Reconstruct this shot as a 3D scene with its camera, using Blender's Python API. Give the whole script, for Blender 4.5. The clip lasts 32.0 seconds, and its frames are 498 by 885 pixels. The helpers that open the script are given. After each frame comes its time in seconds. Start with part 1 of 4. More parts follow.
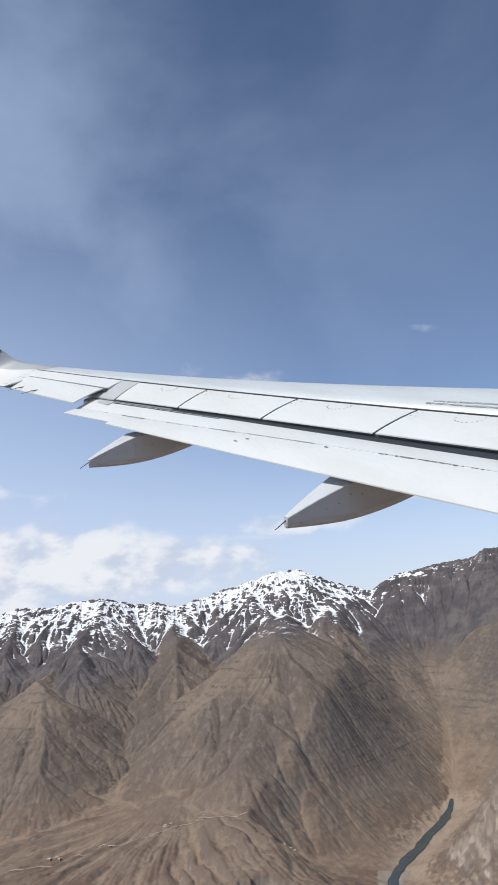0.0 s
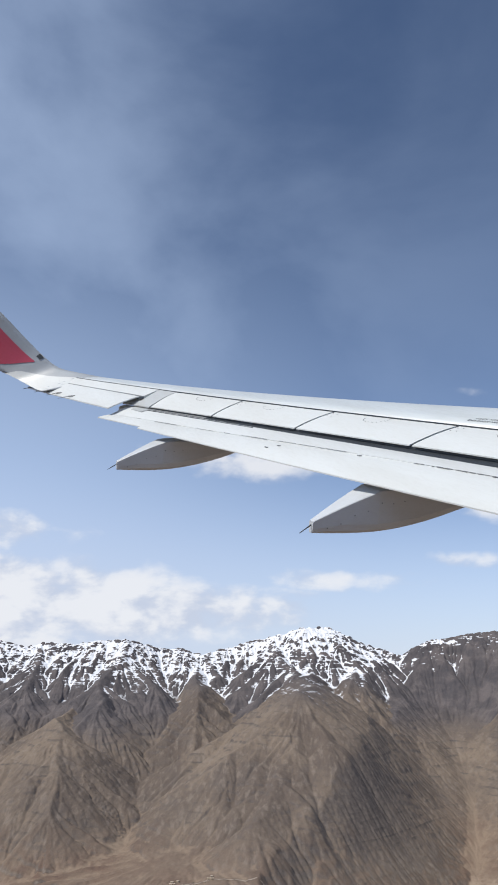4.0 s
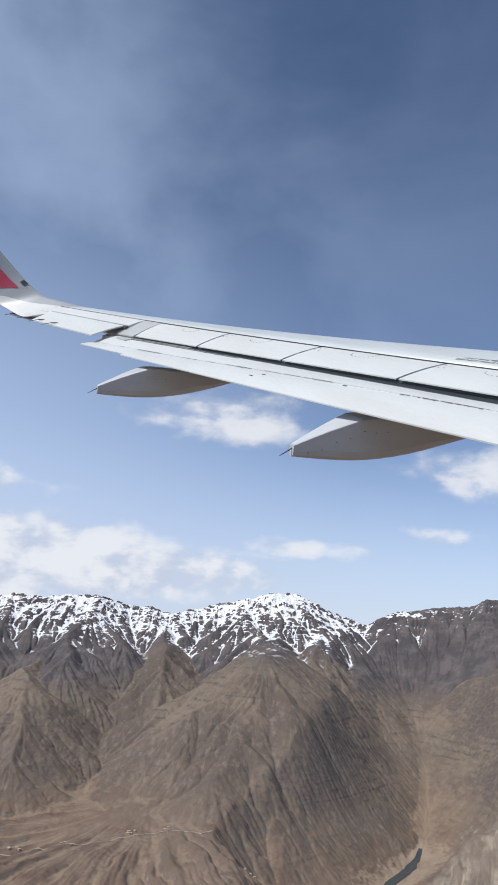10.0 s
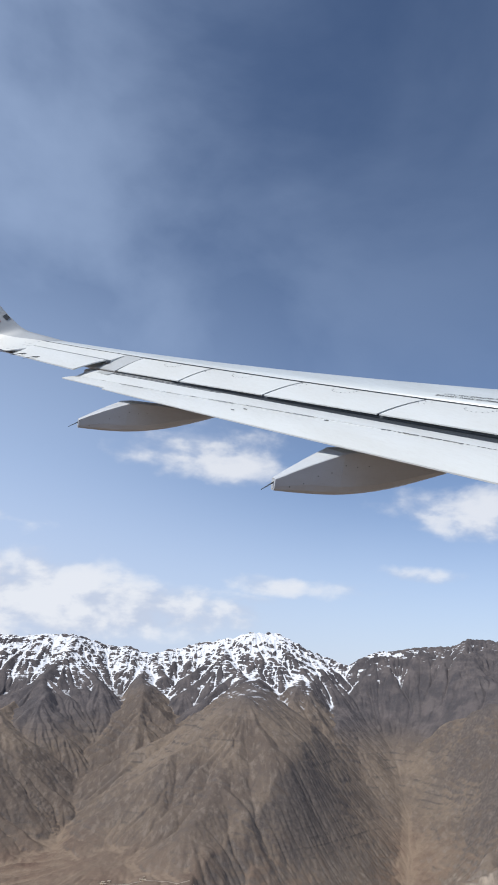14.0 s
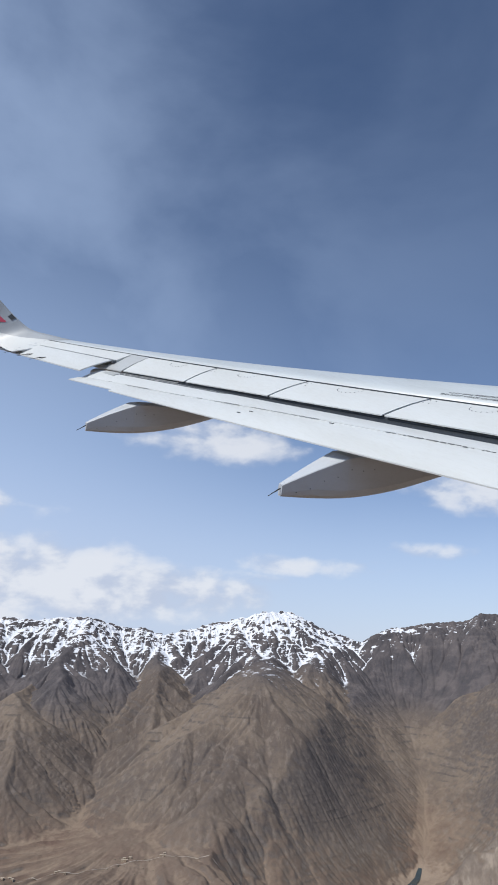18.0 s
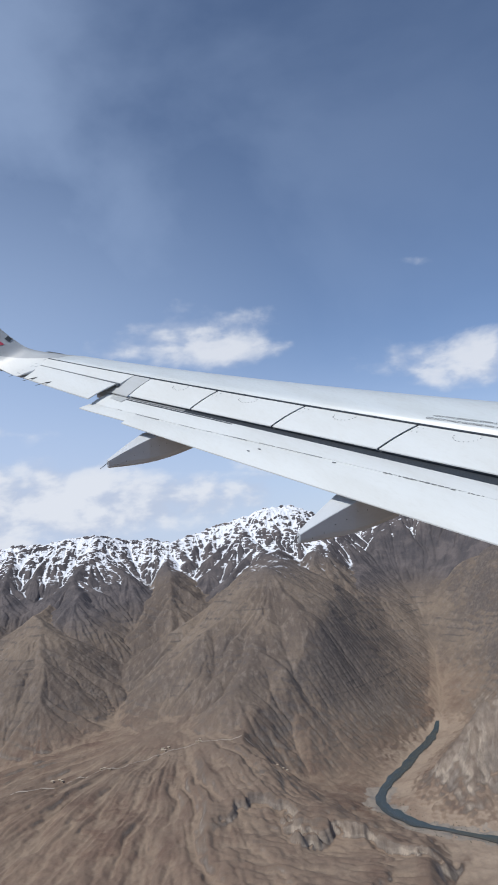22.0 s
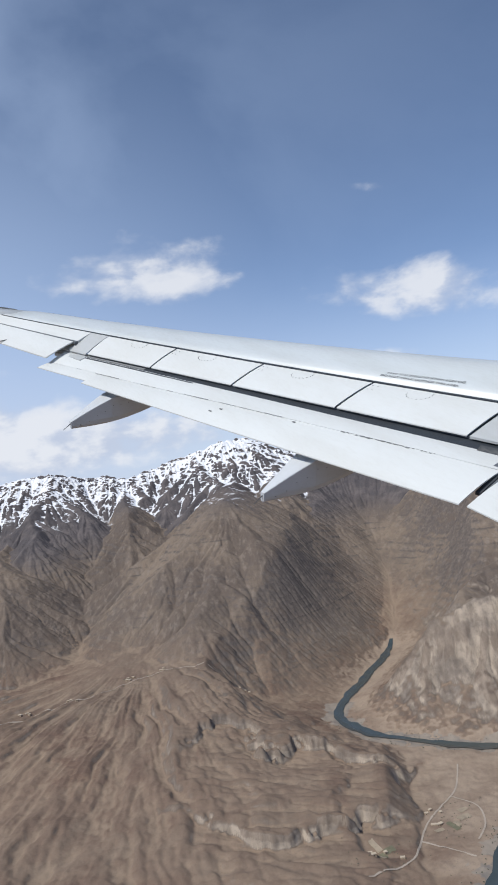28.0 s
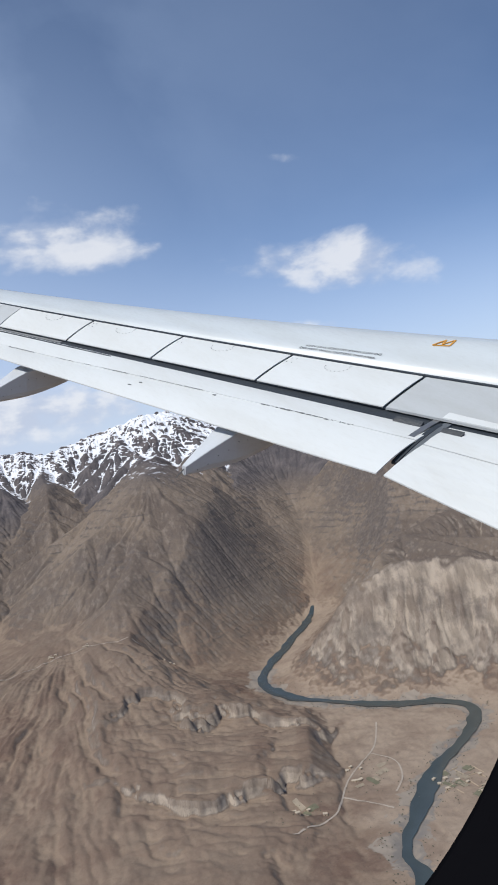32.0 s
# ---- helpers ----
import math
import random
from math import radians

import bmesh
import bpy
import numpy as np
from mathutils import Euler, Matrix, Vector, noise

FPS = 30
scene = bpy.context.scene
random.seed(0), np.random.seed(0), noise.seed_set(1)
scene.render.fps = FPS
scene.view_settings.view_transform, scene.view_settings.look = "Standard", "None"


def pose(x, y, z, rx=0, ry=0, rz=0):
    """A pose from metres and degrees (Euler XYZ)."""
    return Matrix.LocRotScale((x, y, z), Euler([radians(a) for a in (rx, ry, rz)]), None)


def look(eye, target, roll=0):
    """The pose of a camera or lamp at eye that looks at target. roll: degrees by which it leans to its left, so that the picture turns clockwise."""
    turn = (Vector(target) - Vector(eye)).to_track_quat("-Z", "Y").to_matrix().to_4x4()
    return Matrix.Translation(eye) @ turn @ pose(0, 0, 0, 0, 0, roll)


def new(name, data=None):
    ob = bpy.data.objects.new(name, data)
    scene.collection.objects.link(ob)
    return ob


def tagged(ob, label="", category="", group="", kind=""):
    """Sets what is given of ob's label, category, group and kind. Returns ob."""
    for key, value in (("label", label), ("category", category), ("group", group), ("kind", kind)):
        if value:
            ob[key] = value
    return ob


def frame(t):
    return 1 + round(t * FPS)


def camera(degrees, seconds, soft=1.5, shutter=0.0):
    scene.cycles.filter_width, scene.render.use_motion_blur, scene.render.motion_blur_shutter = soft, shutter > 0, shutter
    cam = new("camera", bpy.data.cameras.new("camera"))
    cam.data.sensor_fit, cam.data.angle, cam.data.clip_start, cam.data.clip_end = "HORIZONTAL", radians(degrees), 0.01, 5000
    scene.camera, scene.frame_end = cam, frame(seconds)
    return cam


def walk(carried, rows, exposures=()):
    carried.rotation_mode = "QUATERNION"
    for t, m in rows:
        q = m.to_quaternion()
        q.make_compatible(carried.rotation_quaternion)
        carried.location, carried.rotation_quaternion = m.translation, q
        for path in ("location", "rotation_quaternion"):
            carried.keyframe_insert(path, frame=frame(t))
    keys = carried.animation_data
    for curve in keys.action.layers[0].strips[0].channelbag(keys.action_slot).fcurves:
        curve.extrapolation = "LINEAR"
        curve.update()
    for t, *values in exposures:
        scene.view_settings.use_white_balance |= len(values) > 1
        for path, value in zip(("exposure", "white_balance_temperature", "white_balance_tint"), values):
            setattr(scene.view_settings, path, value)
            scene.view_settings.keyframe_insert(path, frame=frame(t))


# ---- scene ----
# ---------------- camera ----------------
# The eye stays beside the cabin wall and rises as the aircraft banks; the rows are in the aircraft's own frame (x forward, y outboard, z up).
cam = camera(38.2, 32.0, soft=1.8)
EYE = 1500.0
AIR_TURN = (21.778, -5.790, 23.859)
ROWS = [
    (0.0, -0.207, -0.123, 0.493, 80.41, -0.01, -27.82),
    (0.5, -0.202, -0.120, 0.480, 80.84, 0.08, -27.22),
    (1.0, -0.191, -0.114, 0.456, 80.81, -0.16, -26.49),
    (1.5, -0.176, -0.105, 0.418, 81.14, -0.48, -25.71),
    (2.0, -0.150, -0.090, 0.358, 81.75, -0.91, -24.82),
    (2.5, -0.115, -0.068, 0.273, 82.33, -1.67, -24.00),
    (4.5, 0.015, 0.018, -0.149, 84.89, -4.25, -24.36),
    (5.0, 0.017, 0.020, -0.166, 85.56, -4.23, -24.76),
    (5.5, 0.014, 0.017, -0.142, 86.34, -4.25, -24.72),
    (6.0, 0.012, 0.015, -0.121, 86.80, -4.29, -24.22),
    (6.5, 0.015, 0.018, -0.152, 86.80, -4.61, -23.56),
    (7.0, 0.024, 0.029, -0.242, 86.14, -5.24, -23.20),
    (7.5, 0.035, 0.042, -0.349, 84.27, -5.80, -23.43),
    (8.0, 0.045, 0.054, -0.449, 82.58, -6.53, -23.89),
    (8.5, 0.052, 0.062, -0.516, 81.38, -7.07, -24.25),
    (9.0, 0.054, 0.065, -0.541, 80.17, -7.64, -24.55),
    (9.5, 0.055, 0.066, -0.546, 80.06, -7.91, -24.89),
    (10.0, 0.054, 0.065, -0.542, 81.59, -7.60, -25.19),
    (10.5, 0.054, 0.064, -0.535, 83.13, -7.52, -25.35),
    (11.0, 0.054, 0.065, -0.540, 84.78, -7.19, -25.46),
    (11.5, 0.055, 0.066, -0.549, 85.05, -7.52, -25.58),
    (12.0, 0.056, 0.067, -0.558, 84.75, -7.96, -25.77),
    (12.5, 0.056, 0.068, -0.564, 84.86, -8.20, -25.99),
    (13.0, 0.057, 0.068, -0.570, 84.66, -8.39, -26.14),
    (13.5, 0.057, 0.069, -0.574, 84.72, -8.25, -26.49),
    (14.0, 0.058, 0.069, -0.578, 84.76, -8.12, -26.65),
    (14.5, 0.058, 0.070, -0.579, 84.56, -8.33, -26.56),
    (16.5, 0.057, 0.069, -0.573, 84.20, -7.51, -25.87),
    (17.0, 0.054, 0.065, -0.542, 83.92, -7.38, -26.12),
    (17.5, 0.046, 0.055, -0.455, 83.28, -7.22, -26.24),
    (18.0, 0.031, 0.037, -0.310, 83.14, -6.66, -26.11),
    (18.5, 0.010, 0.012, -0.103, 82.95, -5.72, -25.61),
    (19.0, -0.059, -0.035, 0.141, 82.25, -4.83, -25.37),
    (19.5, -0.174, -0.103, 0.413, 81.11, -3.76, -25.58),
    (20.0, -0.292, -0.174, 0.695, 79.92, -2.74, -25.95),
    (20.5, -0.405, -0.241, 0.963, 78.65, -1.56, -26.57),
    (21.0, -0.506, -0.301, 1.204, 77.44, -0.76, -27.29),
    (21.5, -0.589, -0.351, 1.403, 76.33, -0.25, -27.97),
    (22.0, -0.661, -0.393, 1.573, 75.37, 0.31, -28.60),
    (22.5, -0.719, -0.428, 1.712, 74.42, 0.69, -28.97),
    (23.0, -0.765, -0.455, 1.821, 73.32, 0.84, -29.12),
    (23.5, -0.795, -0.473, 1.894, 72.40, 0.86, -29.15),
    (24.0, -0.816, -0.486, 1.942, 71.79, 0.89, -29.05),
    (24.5, -0.828, -0.493, 1.971, 71.46, 0.98, -29.02),
    (25.0, -0.834, -0.497, 1.987, 70.96, 1.33, -29.56),
    (25.5, -0.838, -0.499, 1.995, 70.45, 1.63, -30.79),
    (26.0, -0.840, -0.500, 1.999, 69.56, 1.76, -32.28),
    (26.5, -0.840, -0.500, 2.000, 68.53, 1.32, -34.01),
    (28.5, -0.840, -0.500, 2.000, 70.31, 0.71, -32.11),
    (29.0, -0.840, -0.500, 2.000, 70.27, 1.01, -31.77),
    (29.5, -0.840, -0.500, 2.000, 69.91, 1.19, -32.08),
    (30.0, -0.840, -0.500, 2.000, 69.73, 1.18, -32.94),
    (30.5, -0.840, -0.500, 2.000, 69.16, 0.78, -34.43),
    (31.0, -0.840, -0.500, 2.000, 68.60, 0.11, -36.24),
    (31.5, -0.840, -0.500, 2.000, 68.26, -0.52, -38.24),
    (32.0, -0.840, -0.500, 2.000, 67.87, -0.59, -38.77),
]
AIR = pose(0, 0, EYE, *AIR_TURN)
EXPOSURES = [(0.0, 0.05, 6540, 10), (8.0, 0.0, 6500, 10), (13.0, 0.0, 6420, 10), (18.0, -0.08, 6320, 10), (22.0, -0.10, 6270, 10), (26.0, -0.04, 6400, 10), (32.0, -0.03, 6380, 10)]
walk(cam, [(row[0], AIR @ pose(*row[1:])) for row in ROWS], EXPOSURES)

# ---------------- light ----------------
SUN_AZ, SUN_EL = radians(-126), radians(53)   # from the view's middle to the left, above the horizon
world = bpy.data.worlds.new("sky")
scene.world = world
world.use_nodes = True
sun_data = bpy.data.lights.new("sun", "SUN")
sun_data.energy, sun_data.angle, sun_data.color = 4.05, radians(0.5), (1.0, 0.95, 0.87)
sun = new("sun", sun_data)
to_sun = Vector((math.sin(SUN_AZ) * math.cos(SUN_EL), math.cos(SUN_AZ) * math.cos(SUN_EL), math.sin(SUN_EL)))
sun.matrix_world = look(Vector((0, 0, EYE + 300)) + to_sun * 50, (0, 0, EYE + 300))


class Tree:
    """Short-hand for building node trees."""

    def __init__(self, tree):
        self.t = tree
        tree.nodes.clear()

    def n(self, kind, **kw):
        node = self.t.nodes.new(kind)
        for k, v in kw.items():
            setattr(node, k, v)
        return node

    def link(self, a, b):
        self.t.links.new(a, b)

    def put(self, value, socket):
        if hasattr(value, "is_output"):
            self.t.links.new(value, socket)
        else:
            socket.default_value = value

    def math(self, op, a, b=0.0, c=0.0, clamp=False):
        m = self.n("ShaderNodeMath", operation=op, use_clamp=clamp)
        for v, s in zip((a, b, c), m.inputs):
            self.put(v, s)
        return m.outputs[0]

    def vec(self, op, a, b=(0, 0, 0)):
        m = self.n("ShaderNodeVectorMath", operation=op)
        self.put(a, m.inputs[0])
        self.put(b, m.inputs[1])
        return m.outputs["Value"] if op == "DOT_PRODUCT" else m.outputs[0]

    def step(self, v, lo, hi, to0=0.0, to1=1.0):
        m = self.n("ShaderNodeMapRange", interpolation_type="SMOOTHSTEP")
        for x, s in zip((v, lo, hi, to0, to1), m.inputs):
            self.put(x, s)
        return m.outputs[0]

    def noise(self, co, scale, detail=5.0, rough=0.55, distort=0.0):
        m = self.n("ShaderNodeTexNoise")
        self.put(co, m.inputs["Vector"])
        for k, v in (("Scale", scale), ("Detail", detail), ("Roughness", rough), ("Distortion", distort)):
            m.inputs[k].default_value = v
        return m.outputs[0]

    def mix(self, f, a, b, blend="MIX"):
        m = self.n("ShaderNodeMix", data_type="RGBA", blend_type=blend)
        self.put(f, m.inputs["Factor"])
        for v, s in ((a, m.inputs[6]), (b, m.inputs[7])):
            self.put((*v, 1) if isinstance(v, tuple) and len(v) == 3 else v, s)
        return m.outputs[2]


CLOUDS = ((-0.33, 0.066, 0.17, 0.046, 2.7), (-0.14, 0.052, 0.17, 0.032, 2.2), (-0.34, 0.165, 0.12, 0.030, 1.0), (0.02, 0.075, 0.10, 0.013, 0.55), (0.16, 0.100, 0.13, 0.017, 0.8), (0.30, 0.125, 0.10, 0.015, 0.5),
          (-0.010, 0.285, 0.095, 0.038, 1.7), (-0.085, 0.280, 0.07, 0.024, 1.1), (0.07, 0.262, 0.07, 0.018, 0.6), (0.375, 0.222, 0.130, 0.036, 1.7), (0.46, 0.200, 0.10, 0.028, 1.0), (0.325, 0.375, 0.045, 0.010, 0.7), (-0.75, 0.06, 0.25, 0.05, 0.9), (0.85, 0.09, 0.2, 0.04, 0.9))


def build_sky():
    w = Tree(world.node_tree)
    sky = w.n("ShaderNodeTexSky", sky_type="NISHITA", sun_disc=False)
    sky.sun_elevation, sky.sun_rotation, sky.altitude = SUN_EL, SUN_AZ, 4500.0
    sky.air_density, sky.dust_density, sky.ozone_density = 1.0, 0.7, 1.7
    way = w.n("ShaderNodeTexCoord").outputs["Generated"]
    sep = w.n("ShaderNodeSeparateXYZ")
    w.link(way, sep.inputs[0])
    up = sep.outputs["Z"]
    # thin high veil, thicker towards the sun
    veil = w.noise(w.vec("MULTIPLY", way, (1.0, 0.6, 1.5)), 2.3, 7, 0.5, 0.3)
    sunward = w.vec("DOT_PRODUCT", way, tuple(to_sun))
    veil = w.math("MULTIPLY", w.step(veil, 0.29, 0.71), w.step(sep.outputs["X"], -0.75, 0.42, 0.74, 0.13))
    low = w.math("MULTIPLY", w.step(up, 0.0, 0.74, 0.80, 0.0), w.step(sep.outputs["X"], -0.40, 0.38, 1.10, 0.06))
    base = w.mix(w.math("MAXIMUM", veil, low), sky.outputs[0], (3.84, 4.86, 6.72))
    base = w.mix(w.step(up, -0.02, 0.27, 0.85, 0.0), base, (4.35, 4.98, 6.20))
    # fair-weather cumulus low over the range: where (across, up), how large, how dense
    ahead = w.math("MAXIMUM", sep.outputs["Y"], 0.05)
    across, rise = w.math("DIVIDE", sep.outputs["X"], ahead), w.math("DIVIDE", up, ahead)
    front = w.step(sep.outputs["Y"], 0.05, 0.2)
    puff = w.noise(w.vec("MULTIPLY", way, (1.0, 1.0, 1.9)), 9.0, 5, 0.52, 0.2)
    soft = w.noise(w.vec("MULTIPLY", way, (1.0, 1.0, 1.6)), 26.0, 4, 0.52, 0.1)
    body = None
    for u, v, wide, tall, dense in CLOUDS:
        du = w.math("DIVIDE", w.math("SUBTRACT", across, u), wide)
        dv = w.math("DIVIDE", w.math("SUBTRACT", rise, v), tall)
        d = w.math("SUBTRACT", dense, w.math("ADD", w.math("MULTIPLY", du, du), w.math("MULTIPLY", dv, dv)))
        body = d if body is None else w.math("MAXIMUM", body, d)
    body = w.math("ADD", body, w.math("ADD", w.math("MULTIPLY", w.math("SUBTRACT", puff, 0.5), 5.2), w.math("MULTIPLY", w.math("SUBTRACT", soft, 0.5), 1.8)))
    cover = w.math("MULTIPLY", w.math("MULTIPLY", w.step(body, -0.05, 1.9), front), 0.84)
    # lit from above and from the sun's side: thicker here than a little further up means a bright top
    above = w.noise(w.vec("MULTIPLY", w.vec("ADD", way, (-0.014, 0.0, 0.022)), (1.0, 1.0, 1.9)), 9.0, 5, 0.52, 0.2)
    lit = w.math("ADD", w.math("MULTIPLY", w.math("SUBTRACT", puff, above), 2.6), w.math("ADD", w.math("MULTIPLY", body, 0.16), w.math("MULTIPLY", soft, 0.8)))
    cloud = w.mix(w.step(lit, 0.22, 0.85), (4.3, 4.75, 5.75), (6.5, 6.6, 6.85))
    base = w.mix(cover, base, cloud)
    bg = w.n("ShaderNodeBackground")
    w.link(base, bg.inputs["Color"])
    bg.inputs["Strength"].default_value = 0.131
    w.link(bg.outputs[0], w.n("ShaderNodeOutputWorld").inputs[0])


build_sky()


# ---------------- materials ----------------
def surface(name):
    m = bpy.data.materials.new(name)
    m.use_nodes = True
    t = Tree(m.node_tree)
    p = t.n("ShaderNodeBsdfPrincipled")
    t.link(p.outputs[0], t.n("ShaderNodeOutputMaterial").inputs[0])
    return m, t, p


def paint(name, colour, rough=0.35, dirt=0.12, dirt_scale=1.2, metal=0.0, streak=(1, 1, 1), bump=0.0):
    """Painted or bare skin with blotches, fine grain and a little relief."""
    m, t, p = surface(name)
    co = t.n("ShaderNodeTexCoord").outputs["Object"]
    big = t.noise(t.vec("MULTIPLY", co, streak), dirt_scale, 4, 0.6)
    fine = t.noise(t.vec("MULTIPLY", co, streak), dirt_scale * 14, 4, 0.65)
    worn = t.math("ADD", t.math("MULTIPLY", t.step(big, 0.35, 0.7), 0.65), t.math("MULTIPLY", t.step(fine, 0.45, 0.75), 0.35))
    dark = tuple(c * (1 - dirt) * k for c, k in zip(colour, (1.0, 0.985, 0.96)))
    t.put(t.mix(worn, colour, dark), p.inputs["Base Color"])
    t.put(t.step(fine, 0.3, 0.7, rough * 0.85, min(1, rough * 1.25)), p.inputs["Roughness"])
    p.inputs["Metallic"].default_value = metal
    if bump:
        b = t.n("ShaderNodeBump")
        b.inputs["Strength"].default_value, b.inputs["Distance"].default_value = bump, 0.01
        t.link(big, b.inputs["Height"])
        t.link(b.outputs[0], p.inputs["Normal"])
    return m


def terrain_material(name, slate=1240, clay=740):
    """Bare mountain ground: brown scree, darker bands of rock, and snow on the high and gentle parts.
    slate: the height from which dark rock takes over; clay: the height up to which steep banks are pale clay."""
    m, t, p = surface(name)
    geo = t.n("ShaderNodeNewGeometry")
    pos, nor = geo.outputs["Position"], geo.outputs["Normal"]
    z = t.n("ShaderNodeSeparateXYZ")
    t.link(pos, z.inputs[0])
    nz = t.n("ShaderNodeSeparateXYZ")
    t.link(nor, nz.inputs[0])
    high, flat = z.outputs["Z"], nz.outputs["Z"]
    big = t.noise(pos, 0.0022, 6, 0.6, 0.4)
    mid = t.noise(pos, 0.011, 7, 0.62, 0.3)
    fine = t.noise(pos, 0.07, 6, 0.65)
    grain = t.noise(pos, 0.24, 5, 0.7)
    rust = t.noise(t.vec("MULTIPLY", pos, (0.6, 1.4, 1.0)), 0.0046, 5, 0.58, 0.8)
    # layers of rock, tilted
    layer = t.n("ShaderNodeTexWave", wave_type="BANDS", bands_direction="Z", wave_profile="SAW")
    t.link(t.vec("ADD", t.vec("MULTIPLY", pos, (0.25, 0.12, 1.0)), (0, 0, 0)), layer.inputs["Vector"])
    for k, v in (("Scale", 0.011), ("Distortion", 5.5), ("Detail", 4.0), ("Detail Scale", 0.6), ("Detail Roughness", 0.6)):
        layer.inputs[k].default_value = v
    soil = t.mix(t.step(big, 0.38, 0.64), (0.112, 0.089, 0.074), (0.190, 0.150, 0.116))
    soil = t.mix(t.math("MULTIPLY", t.step(mid, 0.45, 0.75), 0.6), soil, (0.112, 0.097, 0.089))
    rock = t.mix(t.step(fine, 0.4, 0.68), (0.086, 0.077, 0.075), (0.160, 0.137, 0.125))
    steep = t.step(t.math("ADD", flat, t.math("MULTIPLY", t.math("SUBTRACT", mid, 0.5), 0.25)), 0.58, 0.78, 1.0, 0.0)
    strata = t.math("MULTIPLY", t.math("MULTIPLY", t.step(layer.outputs["Fac"], 0.66, 0.90), t.math("MULTIPLY", t.step(mid, 0.46, 0.60), t.step(big, 0.40, 0.62))), 0.75)
    # scree running straight downhill
    run = t.noise(t.vec("MULTIPLY", pos, (1.0, 0.42, 0.12)), 0.050, 6, 0.6, 0.15)
    soil = t.mix(t.math("MULTIPLY", t.math("MULTIPLY", t.step(run, 0.50, 0.66), 0.45), t.step(flat, 0.88, 0.96, 1.0, 0.25)), soil, (0.228, 0.192, 0.163))
    soil = t.mix(t.math("MULTIPLY", t.math("MULTIPLY", t.step(run, 0.36, 0.46, 1.0, 0.0), 0.40), t.step(flat, 0.88, 0.96, 1.0, 0.25)), soil, (0.102, 0.085, 0.078))
    bare = t.mix(strata, t.mix(t.math("MULTIPLY", steep, 0.7), soil, rock), (0.078, 0.068, 0.063))
    # pale clay where low banks are steep
    bare = t.mix(t.math("MULTIPLY", t.math("MULTIPLY", t.step(flat, 0.55, 0.78, 1.0, 0.0), t.step(high, clay, clay + 110, 1.0, 0.0)), t.step(mid, 0.35, 0.6, 0.25, 0.8)), bare, t.mix(t.step(run, 0.40, 0.58), (0.285, 0.237, 0.187), (0.425, 0.358, 0.286)))
    # red-brown gravel on the fans
    bare = t.mix(t.math("MULTIPLY", t.math("MULTIPLY", t.step(flat, 0.70, 0.90), t.step(high, 770, 920, 1.0, 0.0)), t.step(big, 0.3, 0.6, 0.95, 0.6)), bare, t.mix(t.step(mid, 0.4, 0.65), t.mix(t.step(rust, 0.44, 0.58), (0.186, 0.130, 0.096), (0.134, 0.086, 0.064)), (0.226, 0.166, 0.120)))
    # pale sand washed into the rills, darker stony ground between them
    low = t.step(high, 860, 960, 1.0, 0.0)
    dip = t.n("ShaderNodeAttribute", attribute_name="hollow").outputs["Fac"]
    bare = t.mix(t.math("MULTIPLY", t.math("MULTIPLY", t.step(dip, 0.05, 0.32), t.math("MULTIPLY", low, t.step(flat, 0.80, 0.93))), 0.50), bare, (0.262, 0.202, 0.148))
    bare = t.mix(t.math("MULTIPLY", t.math("MULTIPLY", t.step(dip, -0.30, 0.0, 1.0, 0.0), low), 0.40), bare, (0.128, 0.093, 0.072))
    # the pale gravel plain along the river
    plain = t.step(t.math("ADD", z.outputs["X"], t.math("MULTIPLY", t.math("SUBTRACT", rust, 0.5), 420)), 400, 560)
    plain = t.math("MULTIPLY", t.math("MULTIPLY", plain, t.step(flat, 0.84, 0.95)), t.step(high, 670, 740, 1.0, 0.0))
    bare = t.mix(t.math("MULTIPLY", plain, t.step(mid, 0.35, 0.62, 0.45, 0.85)), bare, (0.300, 0.237, 0.181))
    upland = t.step(t.math("ADD", high, t.math("MULTIPLY", t.math("SUBTRACT", big, 0.5), 240)), slate, slate + 180)
    bare = t.mix(t.math("MULTIPLY", upland, 0.85), bare, t.mix(t.step(mid, 0.4, 0.65), (0.064, 0.062, 0.071), (0.122, 0.109, 0.112)))
    # stones and bare patches
    bare = t.mix(t.math("MULTIPLY", t.step(grain, 0.52, 0.68), 0.18), bare, (0.235, 0.194, 0.161))
    bare = t.mix(t.math("MULTIPLY", t.step(grain, 0.34, 0.47, 1.0, 0.0), 0.24), bare, (0.072, 0.059, 0.053))
    # grey gravel and pale sand beside the river
    wet = t.n("ShaderNodeAttribute", attribute_name="bank").outputs["Fac"]
    shoal = t.noise(pos, 0.016, 5, 0.55, 0.6)
    bare = t.mix(t.step(t.math("ADD", wet, t.math("MULTIPLY", t.math("SUBTRACT", shoal, 0.5), 1.7)), 0.55, 0.63), bare, t.mix(t.step(shoal, 0.42, 0.60), (0.172, 0.157, 0.143), (0.252, 0.216, 0.179)))
    # snow, down the gullies furthest
    line = t.math("ADD", high, t.math("ADD", t.math("MULTIPLY", t.math("SUBTRACT", big, 0.5), 300), t.math("ADD", t.math("MULTIPLY", t.math("SUBTRACT", mid, 0.5), 150), t.math("MULTIPLY", dip, 95))))
    line = t.math("SUBTRACT", line, t.step(z.outputs["X"], 700, 1700, 0.0, 330))
    streak = t.noise(t.vec("MULTIPLY", pos, (1.0, 0.16, 0.12)), 0.036, 6, 0.6, 0.2)
